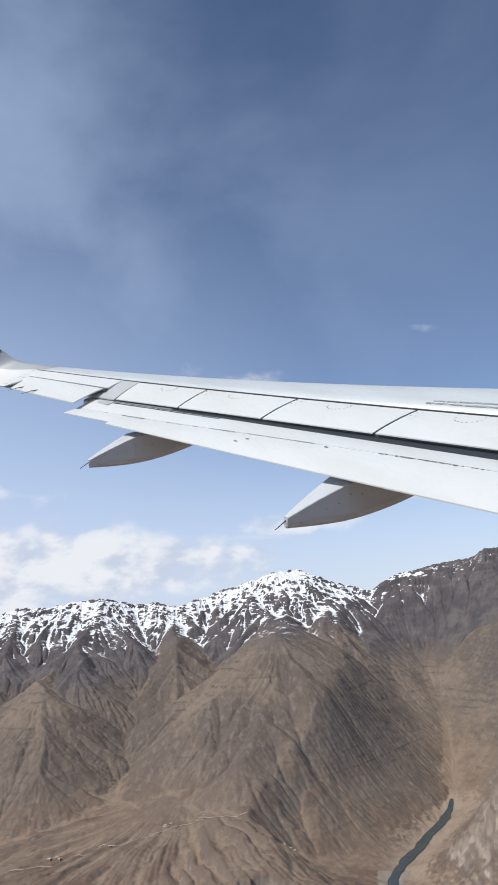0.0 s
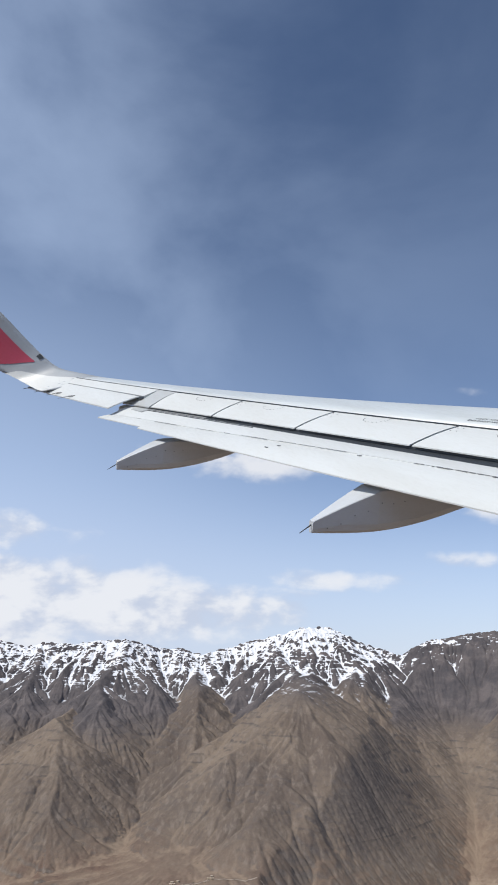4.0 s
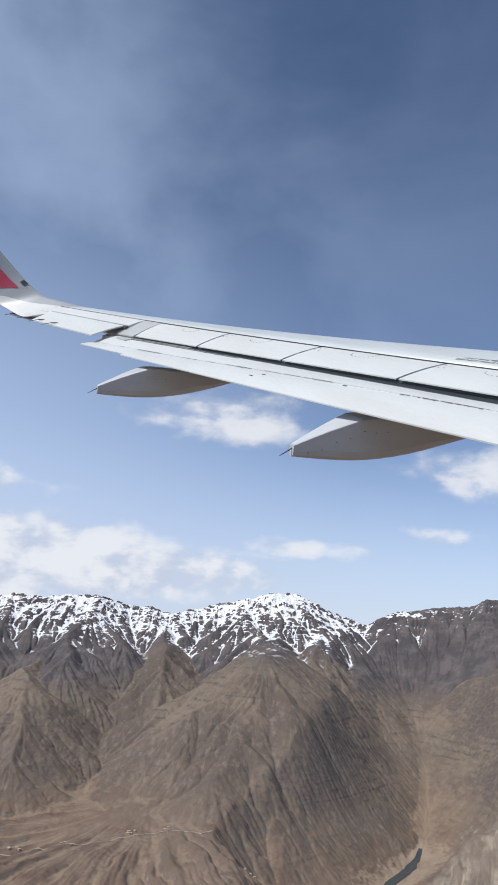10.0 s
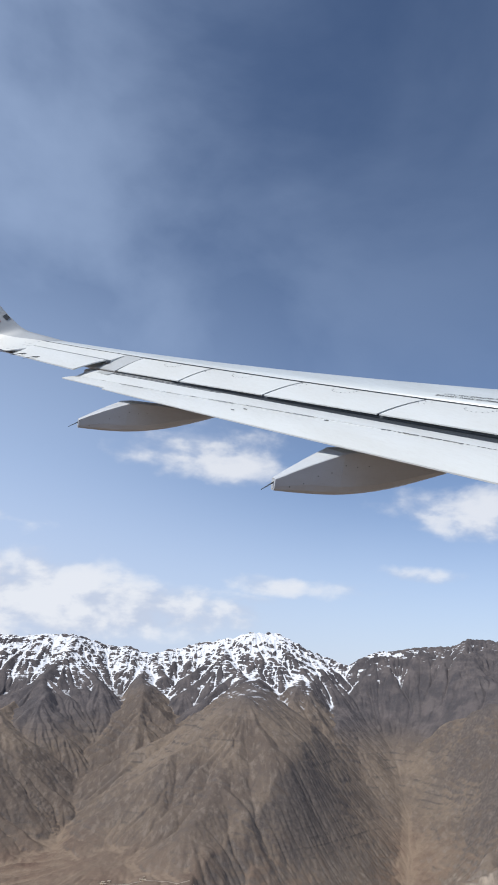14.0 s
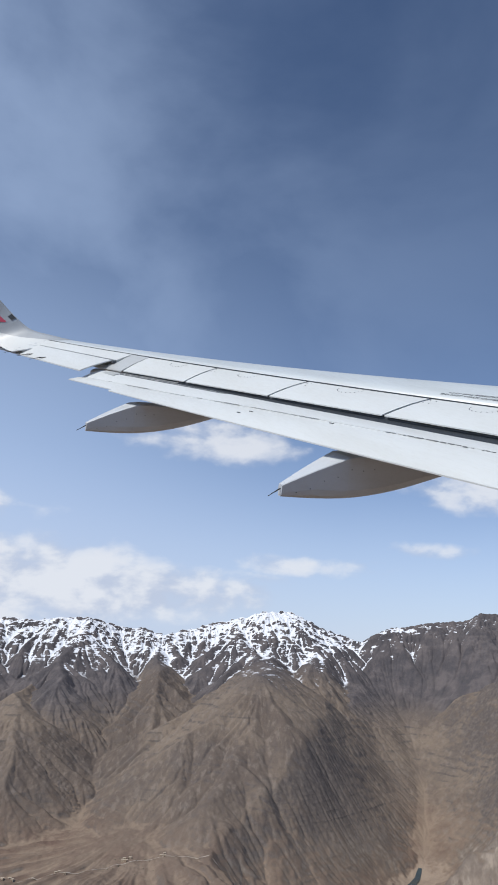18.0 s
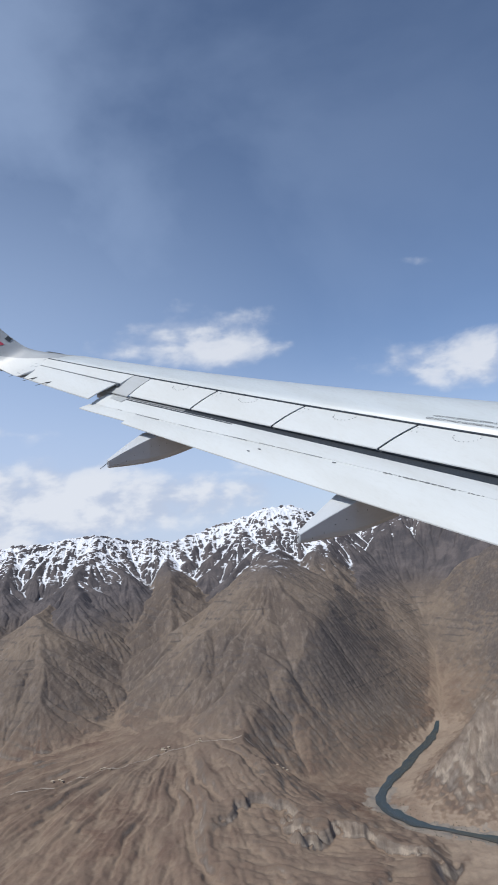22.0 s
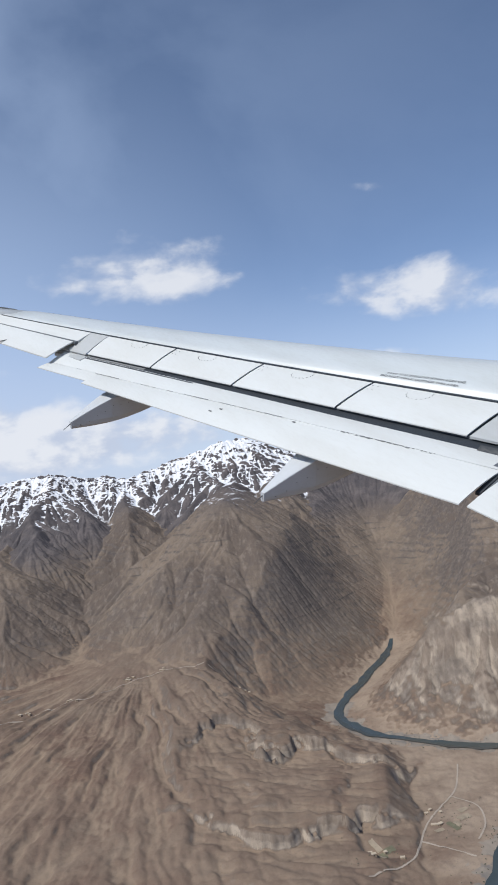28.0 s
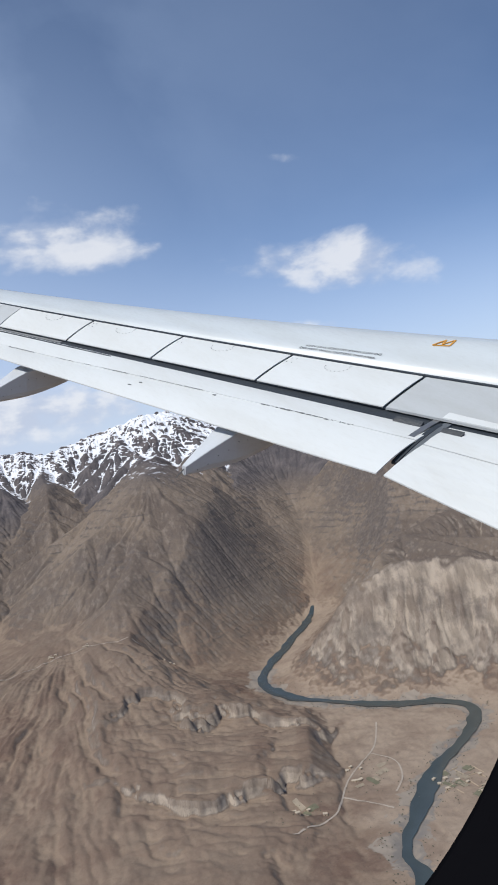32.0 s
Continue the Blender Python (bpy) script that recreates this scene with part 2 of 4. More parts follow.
    lie = t.math("ADD", flat, t.math("ADD", t.math("MULTIPLY", t.math("SUBTRACT", fine, 0.5), 0.12), t.math("MULTIPLY", t.math("SUBTRACT", streak, 0.5), 0.42)))
    lie = t.math("ADD", lie, t.math("MULTIPLY", dip, 0.16))
    # it also clings to ledges, and thins out downwards
    ledge = t.n("ShaderNodeTexWave", wave_type="BANDS", bands_direction="Z", wave_profile="SIN")
    t.link(t.vec("MULTIPLY", pos, (0.30, 0.12, 1.0)), ledge.inputs["Vector"])
    for k, v in (("Scale", 0.034), ("Distortion", 7.0), ("Detail", 4.0), ("Detail Scale", 0.8), ("Detail Roughness", 0.6)):
        ledge.inputs[k].default_value = v
    lie = t.math("ADD", lie, t.math("ADD", t.math("MULTIPLY", t.math("SUBTRACT", ledge.outputs["Fac"], 0.5), 0.10), t.math("MULTIPLY", t.math("SUBTRACT", grain, 0.5), 0.12)))
    lie = t.math("ADD", lie, t.math("MULTIPLY", t.math("SUBTRACT", line, 1462), 0.0011))
    snow = t.math("MULTIPLY", t.step(line, 1330, 1400), t.step(lie, 0.745, 0.785))
    t.put(t.mix(snow, bare, (0.72, 0.745, 0.785)), p.inputs["Base Color"])
    t.put(t.step(snow, 0, 1, 0.95, 0.6), p.inputs["Roughness"])
    p.inputs["Specular IOR Level"].default_value = 0.2
    b = t.n("ShaderNodeBump")
    b.inputs["Strength"].default_value, b.inputs["Distance"].default_value = 0.6, 4.0
    t.link(t.math("ADD", t.math("ADD", t.math("ADD", t.math("MULTIPLY", mid, 0.9), t.math("MULTIPLY", run, 0.6)), t.math("ADD", t.math("MULTIPLY", fine, 0.30), t.math("MULTIPLY", grain, 0.16))), t.math("MULTIPLY", layer.outputs["Fac"], 0.5)), b.inputs["Height"])
    t.link(b.outputs[0], p.inputs["Normal"])
    return m


WHITE = paint("white_wing_paint", (0.60, 0.628, 0.628), 0.38, 0.10, 0.9, streak=(2.5, 0.6, 1), bump=0.05)
SKIN = paint("grey_wing_paint", (0.525, 0.570, 0.590), 0.34, 0.12, 0.9, streak=(2.5, 0.6, 1), bump=0.05)
PALE = paint("light_grey_paint", (0.42, 0.445, 0.455), 0.4, 0.10, 1.4, streak=(3, 0.8, 1))
FAIR = paint("fairing_paint", (0.50, 0.53, 0.56), 0.42, 0.12, 2.0, streak=(0.7, 2, 2))
# stands for shade in the hinge gap and cove; also colours dark parts
DARK = paint("gap_shade_and_dark_paint", (0.022, 0.030, 0.040), 0.6, 0.3, 3.0)
SEAL = paint("dark_sealant", (0.10, 0.115, 0.13), 0.6, 0.3, 4.0)
METAL = paint("bare_metal", (0.32, 0.33, 0.34), 0.38, 0.25, 3.0, metal=0.8)
RED = paint("red_paint", (0.43, 0.048, 0.088), 0.35, 0.12, 1.5)
WINGLET = paint("winglet_grey", (0.34, 0.37, 0.40), 0.4, 0.15, 1.5)
INK = paint("black_marking", (0.06, 0.065, 0.07), 0.6, 0.2, 6.0)
SMEAR = paint("sealant_grey", (0.20, 0.21, 0.215), 0.6, 0.3, 6.0)
ORANGE = paint("orange_marking", (0.62, 0.30, 0.05), 0.6, 0.2, 6.0)
LINER = paint("cabin_lining", (0.006, 0.006, 0.008), 0.95, 0.2, 6.0)
TRACK = paint("track_dust", (0.36, 0.31, 0.26), 0.95, 0.2, 0.05)
WATER = paint("river_water", (0.050, 0.064, 0.066), 0.2, 0.2, 0.02)
FIELD = paint("dry_field", (0.30, 0.25, 0.185), 0.95, 0.35, 0.06)
CROP = paint("winter_field", (0.155, 0.150, 0.098), 0.95, 0.35, 0.06)
SHRUB = paint("grey_green_scrub", (0.085, 0.085, 0.062), 0.95, 0.4, 0.5)
GROUND = terrain_material("mountain_ground")
SLATE = terrain_material("dark_range_rock", 1060, 700)
BLUFF = terrain_material("clay_bluff", 1240, 980)


# ---------------- building helpers ----------------
def thing(name, label, category, m=None, group="", kind=""):
    ob = new(name)
    ob.empty_display_size = 0.2
    if m is not None:
        ob.matrix_world = m
    return tagged(ob, label, category, group, kind)


def part(name, bm, material, parent=None, label="", smooth=False):
    """One mesh object out of a bmesh, under a thing or a part."""
    me = bpy.data.meshes.new(name)
    bmesh.ops.recalc_face_normals(bm, faces=bm.faces)
    for f in bm.faces:
        f.smooth = smooth
    bm.to_mesh(me)
    bm.free()
    me.materials.append(material)
    ob = new(name, me)
    if parent is not None:
        ob.parent = parent
    if label:
        ob["label"] = label
    return ob


def sheet(bm, rows):
    """Quads between rows of points; all rows are equally long."""
    vs = [[bm.verts.new(p) for p in row] for row in rows]
    for a, b in zip(vs, vs[1:]):
        for i in range(len(a) - 1):
            bm.faces.new((a[i], a[i + 1], b[i + 1], b[i]))
    return vs


def loft(bm, rings):
    """Closed rings joined into a capped body."""
    vs = [[bm.verts.new(p) for p in ring] for ring in rings]
    n = len(vs[0])
    for a, b in zip(vs, vs[1:]):
        for i in range(n):
            bm.faces.new((a[i], a[(i + 1) % n], b[(i + 1) % n], b[i]))
    bm.faces.new(vs[0][::-1])
    bm.faces.new(vs[-1])


def lerp(a, b, f):
    return a + (b - a) * f


def span(a, b, n):
    return [a + (b - a) * i / (n - 1) for i in range(n)]


# ---------------- the wing, in the aircraft's frame ----------------
def fore(o, c):
    """How far ahead of the eye the point lies that is o outboard, at the chord fraction c (0: leading edge, 1: flap's trailing edge)."""
    lead, trail = 3.55 + 0.523 * (15.0 - o), 4.5 - 0.2407 * (o - 4.2)
    return lerp(lead, trail, c)


def chord(o):
    return fore(o, 0) - fore(o, 1)


def z_crest(o):
    return 0.0040 * o * o - 0.0965 * o + 0.125


def z_hinge(o):
    return 0.0018 * o * o - 0.0268 * o - 0.437


def z_spoiler(o):
    return -0.783 - 0.0002 * o


def z_flap(o):
    return lerp(-0.858, -0.816, min(1, max(0, (o - 4.2) / 7)))


def z_dash(o):
    o = min(o, 9.3) + 0.3 * max(0.0, o - 9.3)
    return -0.0023 * o * o + 0.0239 * o - 0.9737


def z_trail(o):
    return 0.0008 * o * o - 1.1523


def z_aileron(o):
    return 0.0013 * o * o + 0.001 * o - 1.0543


RIDGE = 0.42    # where along the chord the upper skin is highest


def z_ridge(o):
    """Height of the upper skin's highest line, as it shows against the sky from the cabin window."""
    o = max(o, 0.8)
    k, ahead, slope = o / fore(o, RIDGE), fore(0, 0.2), fore(1, 0.2) - fore(0, 0.2)
    far = k * ahead / (1 - k * slope)
    return z_crest(far) * o / far


def top(o, c):
    """Height of the upper skin from the leading edge to the spoilers' hinge."""
    zc, zh, ch = z_ridge(o), z_hinge(o), chord(o)
    if c < RIDGE:
        return zc - 0.105 * ch * (1 - c / RIDGE) ** 1.9
    f = (c - RIDGE) / (0.6 - RIDGE)
    return lerp(zc, zh, f * f * 0.35 + f * 0.65)


def plate(bm, o0, o1, lo, hi, zlo, zhi, thick, n=8, bulge=0.0, k=4, lo1=None, hi1=None):
    """A solid panel between two chord fractions; zlo and zhi give the heights of its two long edges. lo1, hi1: the fractions at o1."""
    rings = []
    for i, o in enumerate(span(o0, o1, n)):
        f = i / (n - 1)
        a, b = lerp(lo, lo if lo1 is None else lo1, f), lerp(hi, hi if hi1 is None else hi1, f)
        up = [(fore(o, lerp(a, b, s)), o, lerp(zlo(o), zhi(o), s) + bulge * 4 * s * (1 - s)) for s in span(0, 1, k)]
        rings.append(up + [(x, y, z - thick) for x, y, z in reversed(up)])
    loft(bm, rings)


wing = thing("aircraft_wing", "white and light grey airliner wing with spoilers and lowered flaps", "aircraft wing", AIR)

bm = bmesh.new()
rings = []
for o in span(-0.9, 14.3, 32):
    t = chord(o)
    up = [(fore(o, c), o, top(o, c)) for c in (0.0, 0.012, 0.035, 0.08, 0.15, 0.22, 0.29, 0.36, 0.42, 0.48, 0.54, 0.598)]
    z0 = top(o, 0)
    under = [(fore(o, c), o, z0 - d * t) for c, d in ((0.598, 0.075), (0.4, 0.085), (0.2, 0.07), (0.06, 0.04), (0.015, 0.018))]
    rings.append(up + under)
loft(bm, rings)
part("wing_box", bm, SKIN, wing, "light grey painted upper skin", smooth=True)

# step behind the wing box, shade painted dark, and the floor under the spoilers
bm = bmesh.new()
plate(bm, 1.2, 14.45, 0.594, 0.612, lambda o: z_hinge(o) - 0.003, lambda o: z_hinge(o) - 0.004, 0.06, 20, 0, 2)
part("hinge_gap", bm, DARK, wing, "gap behind the wing box, its shade painted dark")
bm = bmesh.new()
plate(bm, 1.2, 11.46, 0.60, 0.758, lambda o: z_hinge(o) - 0.045, lambda o: z_spoiler(o) - 0.02, 0.03, 20, 0, 3)
part("spoiler_bay", bm, SEAL, wing)
# the recess shade ahead of the flap is put into the colour
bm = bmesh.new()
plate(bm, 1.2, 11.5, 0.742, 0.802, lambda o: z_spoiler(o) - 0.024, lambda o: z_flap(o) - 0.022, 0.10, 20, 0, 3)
part("flap_cove", bm, DARK, wing, "cove ahead of the flap, its shade painted dark blue-grey")
bm = bmesh.new()
plate(bm, 9.95, 11.40, 0.772, 0.786, lambda o: z_spoiler(o) - 0.030, lambda o: z_flap(o) - 0.004, 0.02, 8, 0, 2)
part("cove_lip", bm, SMEAR, wing, "pale metal lip in the cove")


def spoiler(o0, o1, name="spoiler"):
    bm = bmesh.new()
    plate(bm, o0, o1, 0.612, 0.768, lambda o: z_hinge(o) - 0.018, lambda o: z_spoiler(o) + 0.004, 0.014, 8, 0.016, 6)
    sp = part(name, bm, WHITE, wing, "white spoiler panel", smooth=False)
    return sp


JOINTS = (4.72, 6.46, 8.19, 9.86, 11.42)
for a, b in zip(JOINTS, JOINTS[1:]):
    spoiler(a + 0.018, b - 0.018)
bm = bmesh.new()
plate(bm, 2.9, 4.70, 0.612, 0.768, lambda o: z_hinge(o) - 0.02, lambda o: z_spoiler(o) + 0.004, 0.03, 5, 0.01, 4)
part("fixed_panel", bm, PALE, wing, "light grey fixed panel beside the spoilers")
bm = bmesh.new()
plate(bm, 1.2, 4.05, 0.69, 0.765, lambda o: z_spoiler(o) + 0.10, lambda o: z_spoiler(o) + 0.015, 0.03, 5, 0.01, 4)
part("inboard_spoiler", bm, WHITE, wing)
bm = bmesh.new()
plate(bm, 11.415, 12.25, 0.612, 0.78, lambda o: z_hinge(o) - 0.014, lambda o: z_spoiler(o) - 0.002, 0.018, 5, 0.012, 4, 0.612, 0.765)
part("closing_panel", bm, PALE, wing, "grey closing panel between spoiler and aileron")

bm = bmesh.new()
plate(bm, 11.36, 12.22, 0.752, 0.835, lambda o: z_spoiler(o) - 0.030, lambda o: z_flap(o) - 0.045, 0.06, 6, 0.01, 4, 0.748, 0.800)
part("flap_end_fairing", bm, PALE, wing, "grey fairing closing the flap's outer end")

# outboard flap: fore and aft segment, with a joint that shows as a broken dark line
bm = bmesh.new()
plate(bm, 4.02, 11.98, 0.797, 0.868, lambda o: z_flap(o) - 0.014, lambda o: z_dash(o) + 0.002, 0.035, 16, 0.008, 5, 0.788, 0.898)
part("fore_flap", bm, WHITE, wing, "white forward flap segment", smooth=False)
bm = bmesh.new()
plate(bm, 4.02, 10.62, 0.871, 1.0, lambda o: z_dash(o) - 0.001, z_trail, 0.014, 16, 0.022, 6)
part("aft_flap", bm, WHITE, wing, "white aft flap segment")
bm = bmesh.new()
plate(bm, 10.63, 11.96, 0.893, 0.962, lambda o: z_dash(o) - 0.001, lambda o: z_trail(o) + 0.012, 0.014, 6, 0.006, 4, 0.900, 0.995)
part("flap_tip", bm, WHITE, wing)
rnd = random.Random(4)


def smear(o0, o1, c, high, wide=0.004):
    """A stub of dark sealant standing a little proud of the joint between the flap's segments."""
    bm = bmesh.new()
    shift = lambda q: c + 0.030 * (q - 4.0) / 8.0
    plate(bm, o0, o1, shift(o0), shift(o0) + wide, lambda q: z_dash(q) + high, lambda q: z_dash(q) + high * 0.7, high, 2, 0, 2, shift(o1), shift(o1) + wide)
    part("sealant_smear", bm, SMEAR, wing)


o = 6.75
while o < 11.3:
    ln = rnd.uniform(0.05, 0.32)
    smear(o, o + ln, 0.867 + rnd.uniform(-0.001, 0.001), rnd.uniform(0.002, 0.004), rnd.uniform(0.0012, 0.003))
    o += ln + rnd.uniform(0.0, 0.06) + (rnd.uniform(0.1, 0.3) if rnd.random() < 0.2 else 0)
o = 4.75
while o < 5.95:
    ln = rnd.uniform(0.015, 0.07)
    smear(o, o + ln, 0.866 + rnd.uniform(-0.0015, 0.0015), rnd.uniform(0.003, 0.006), rnd.uniform(0.002, 0.006))
    o += ln + rnd.uniform(0.004, 0.035)
# hinge marks on the aft segment
for o, c in ((7.76, 0.915), (7.86, 0.94), (6.62, 0.885)):
    bm = bmesh.new()
    f = (c - 0.871) / 0.129
    plate(bm, o, o + 0.04, c, c + 0.006, lambda q: lerp(z_dash(q), z_trail(q), f) + 0.022 * 4 * f * (1 - f) + 0.005, lambda q: lerp(z_dash(q), z_trail(q), f) + 0.022 * 4 * f * (1 - f) + 0.006, 0.01, 2, 0, 2)
    part("hinge_mark", bm, SMEAR, wing)

# inboard flap beyond the joint of the two flaps, and the gap's mechanism
bm = bmesh.new()
plate(bm, 1.2, 3.93, 0.775, 0.87, lambda o: -0.85, lambda o: -0.935 - 0.03 * (4 - o), 0.09, 5, 0.02, 5)
part("inboard_fore_flap", bm, WHITE, wing)
bm = bmesh.new()
plate(bm, 1.2, 3.93, 0.873, 1.0, lambda o: -0.94 - 0.03 * (4 - o), lambda o: -1.135 - 0.17 * (3.93 - o), 0.014, 5, 0.02, 5)
part("inboard_aft_flap", bm, WHITE, wing)
for o0, o1, a, b, up, mat in ((4.07, 4.14, 0.76, 0.955, 0.025, METAL), (3.93, 4.01, 0.77, 0.93, 0.015, SEAL), (4.18, 4.5, 0.79, 0.835, 0.012, DARK), (3.7, 3.93, 0.80, 0.84, 0.012, DARK), (3.99, 4.05, 0.78, 0.94, 0.008, DARK)):
    bm = bmesh.new()
    plate(bm, o0, o1, a, b, lambda o: z_spoiler(o) - 0.05 + up, lambda o: z_trail(o) + 0.05 + up, 0.035, 3, 0.035, 8)
    part("flap_end_rib", bm, mat, wing, "dark metal rib in the joint of two flaps")

# aileron
bm = bmesh.new()
plate(bm, 11.90, 14.98, 0.735, 0.94, lambda o: -0.0075 * o * 0 + lerp(-0.642, -0.558, (o - 11.9) / 3.1), z_aileron, 0.02, 8, 0.012, 5, 0.725, 0.945)
part("aileron", bm, WHITE, wing, "white aileron")
bm = bmesh.new()
plate(bm, 11.85, 15.02, 0.712, 0.737, lambda o: lerp(-0.635, -0.553, (o - 11.9) / 3.1), lambda o: lerp(-0.648, -0.566, (o - 11.9) / 3.1), 0.04, 8, 0, 2)
part("aileron_seal", bm, SEAL, wing)
bm = bmesh.new()
plate(bm, 11.85, 15.1, 0.612, 0.714, lambda o: z_hinge(o) - 0.012, lambda o: lerp(-0.630, -0.549, (o - 11.9) / 3.1), 0.05, 8, 0.004, 3)
part("aileron_shroud", bm, WHITE, wing)
bm = bmesh.new()
plate(bm, 14.9, 15.35, 0.70, 0.93, lambda o: -0.55 + 0.05 * (o - 15), lambda o: z_aileron(o) + 0.01, 0.03, 4, 0, 3)
part("tip_fairing", bm, WHITE, wing)


def rod(bm, a, b, r0, r1, n=6):
    a, b = Vector(a), Vector(b)
    q = (b - a).to_track_quat("Z", "Y")
    loft(bm, [[p + q @ Vector((r * math.cos(2 * math.pi * i / n), r * math.sin(2 * math.pi * i / n), 0)) for i in range(n)] for p, r in ((a, r0), (b, r1))])


for o in (13.36, 13.90, 14.46, 15.04):
    bm = bmesh.new()
    x, z = fore(o, 0.94), z_aileron(o) + 0.03
    rod(bm, (x + 0.10, o, z + 0.02), (x - 0.02, o + 0.04, z + 0.004), 0.012, 0.011)
    rod(bm, (x - 0.02, o + 0.04, z + 0.004), (x - 0.17, o + 0.17, z - 0.05), 0.007, 0.004)
    part("static_wick", bm, INK, wing, "thin black static discharge rod")


def fairing(o, tip, base, nose, w):
    """A flap track fairing: blunt aft tip, flat sloping top towards the flap, deep curved keel. tip, base: x and z."""
    fair = new("flap_track_fairing")
    fair.parent = wing
    fair["label"] = "pale grey canoe-shaped flap track fairing under the flap"
    bm = bmesh.new()
    rings = []
    for s in [0, 0.01, 0.03] + span(0.07, 1, 15):
        x = lerp(tip[0], nose[0], s)
        s2 = min(1, s / 0.29)
        zt = lerp(tip[1], base, s2) + 0.012 * math.sin(math.pi * s2)
        keel = lerp(tip[1] - 0.12, nose[1], s) - 0.155 * math.sin(math.pi * min(1, s * 1.05)) * (1 - 0.25 * s)
        h = zt - keel
        hw = w * (0.20 + 0.80 * s2) * (1 if s < 0.8 else 1 - 0.5 * (s - 0.8) / 0.2)
        b = min(0.009, hw * 0.3)
        k1, k2 = keel + min(0.10, h * 0.34), keel + min(0.035, h * 0.12)
        rings.append([(x, o + hw - b, zt), (x, o + hw, zt - b), (x, o + hw, k1), (x, o + hw * 0.86, k2), (x, o + hw * 0.5, keel), (x, o - hw * 0.5, keel), (x, o - hw * 0.86, k2), (x, o - hw, k1), (x, o - hw, zt - b - 0.012 * s2), (x, o - hw + b, zt - 0.012 * s2)])
    loft(bm, rings)
    part("fairing_shell", bm, FAIR, fair, smooth=False)
    bm = bmesh.new()
    x, z = tip[0], tip[1] - 0.03
    rod(bm, (x + 0.02, o, z), (x - 0.13, o - 0.01, z - 0.09), 0.008, 0.004)
    part("static_wick", bm, INK, fair, "thin black static discharge rod")
    for i in range(7):
        bm = bmesh.new()
        f = 0.06 + 0.055 * i
        zt = lerp(tip[1], base, min(1, f / 0.29))
        bmesh.ops.create_cone(bm, cap_ends=True, segments=6, radius1=0.006, radius2=0.006, depth=0.006, matrix=pose(lerp(tip[0], nose[0], f), o - w * (0.20 + 0.80 * min(1, f / 0.29)) - 0.001, zt - 0.14 - 0.02 * (i % 2), 90, 0, 0))
        part("fastener", bm, SEAL, fair)
    return fair


fairing(6.12, (3.52, -1.52), -1.165, (6.0, -1.20), 0.19)
fairing(10.08, (2.53, -1.50), -1.165, (4.9, -1.16), 0.18)


# winglet: one lofted blade, curving up from the tip, with a red field
BLADE = ((14.25, 3.40, -0.44, 2.06, -0.745), (14.6, 2.80, -0.36, 1.98, -0.725), (15.0, 2.47, -0.285, 1.78, -0.615), (15.2, 2.20, -0.077, 1.58, -0.514),
         (15.36, 1.93, 0.19, 1.34, -0.40), (15.6, 1.385, 0.752, 1.0, -0.05), (15.85, 0.87, 1.28, 0.60, 0.75), (16.05, 0.42, 1.78, 0.24, 1.55))


def blade(s, c, out=0.0):
    """A point on the winglet's inner face: s along it (0..7), c from leading to trailing edge."""
    i = min(int(s), len(BLADE) - 2)
    p0, p1, p2, p3 = (BLADE[min(max(i + k, 0), len(BLADE) - 1)] for k in (-1, 0, 1, 2))
    f = s - i
    o, xl, zl, xt, zt = (0.5 * (2 * b + (c_ - a) * f + (2 * a - 5 * b + 4 * c_ - d) * f * f + (3 * b - a - 3 * c_ + d) * f ** 3) for a, b, c_, d in zip(p0, p1, p2, p3))
    thick = 0.06 * math.sin(math.pi * min(1, c * 0.97 + 0.03) ** 0.6) + 0.006
    return Vector((lerp(xl, xt, c), o + (out - thick * 0.5) * min(1, s / 3), lerp(zl, zt, c) + (thick * 0.3 + out * -0.3) * max(0, 1 - s / 3)))


bm = bmesh.new()
rings = []
for s in span(0, 7, 36):
    cs = span(0, 1, 11)
    inner = [blade(s, c) for c in cs]
    outer = [blade(s, c) + Vector((0, 0.05 * min(1, s / 3), -0.05 * max(0, 1 - s / 3))) * math.sin(math.pi * min(max(c, 0.04), 0.96)) for c in reversed(cs)]
    rings.append(inner + outer)
loft(bm, rings)
winglet = part("winglet", bm, WINGLET, wing, "upswept grey winglet with a red field", smooth=True)
bm = bmesh.new()
sheet(bm, [[blade(s, lerp(0.27, min(0.99, 0.30 + 0.50 * (s - 3.0)), f), -0.008) for f in span(0, 1, 8)] for s in span(3.02, 6.9, 24)])
part("red_field", bm, RED, winglet, "red painted field")
bm = bmesh.new()
sheet(bm, [[blade(s, lerp(min(0.98, 0.08 + 0.22 * s + max(0, s - 3) * 0.3), 1.0, f), -0.005) for f in span(0, 1, 6)] for s in span(0.2, 3.5, 18)])
part("white_root", bm, WHITE, winglet)
# thin dark end of the leading edge slat, no lamp
bm = bmesh.new()
loft(bm, [[(fore(o, 0.40) + d, o, z_ridge(o) - 0.03 + h) for d, h in ((0.03, 0), (0.03, 0.038 * k), (-0.06, 0.042 * k), (-0.06, 0))] for o, k in ((14.35, 0.1), (14.6, 0.9), (15.0, 1.0))])
part("slat_end", bm, SEAL, wing, "dark end of the leading edge slat")


bm = bmesh.new()
loft(bm, [[blade(s, c, -0.012) + Vector((0, d, 0)) for c, d in ((0.02, 0), (0.14, 0), (0.14, 0.03), (0.02, 0.03))] for s in span(2.95, 3.25, 4)])
part("position_lamp", bm, DARK, winglet, "dark lamp housing")
bm = bmesh.new()
plate(bm, -0.5, 14.2, 0.172, 0.186, lambda o: top(o, 0.172) + 0.003, lambda o: top(o, 0.186) + 0.003, 0.006, 20, 0, 2)
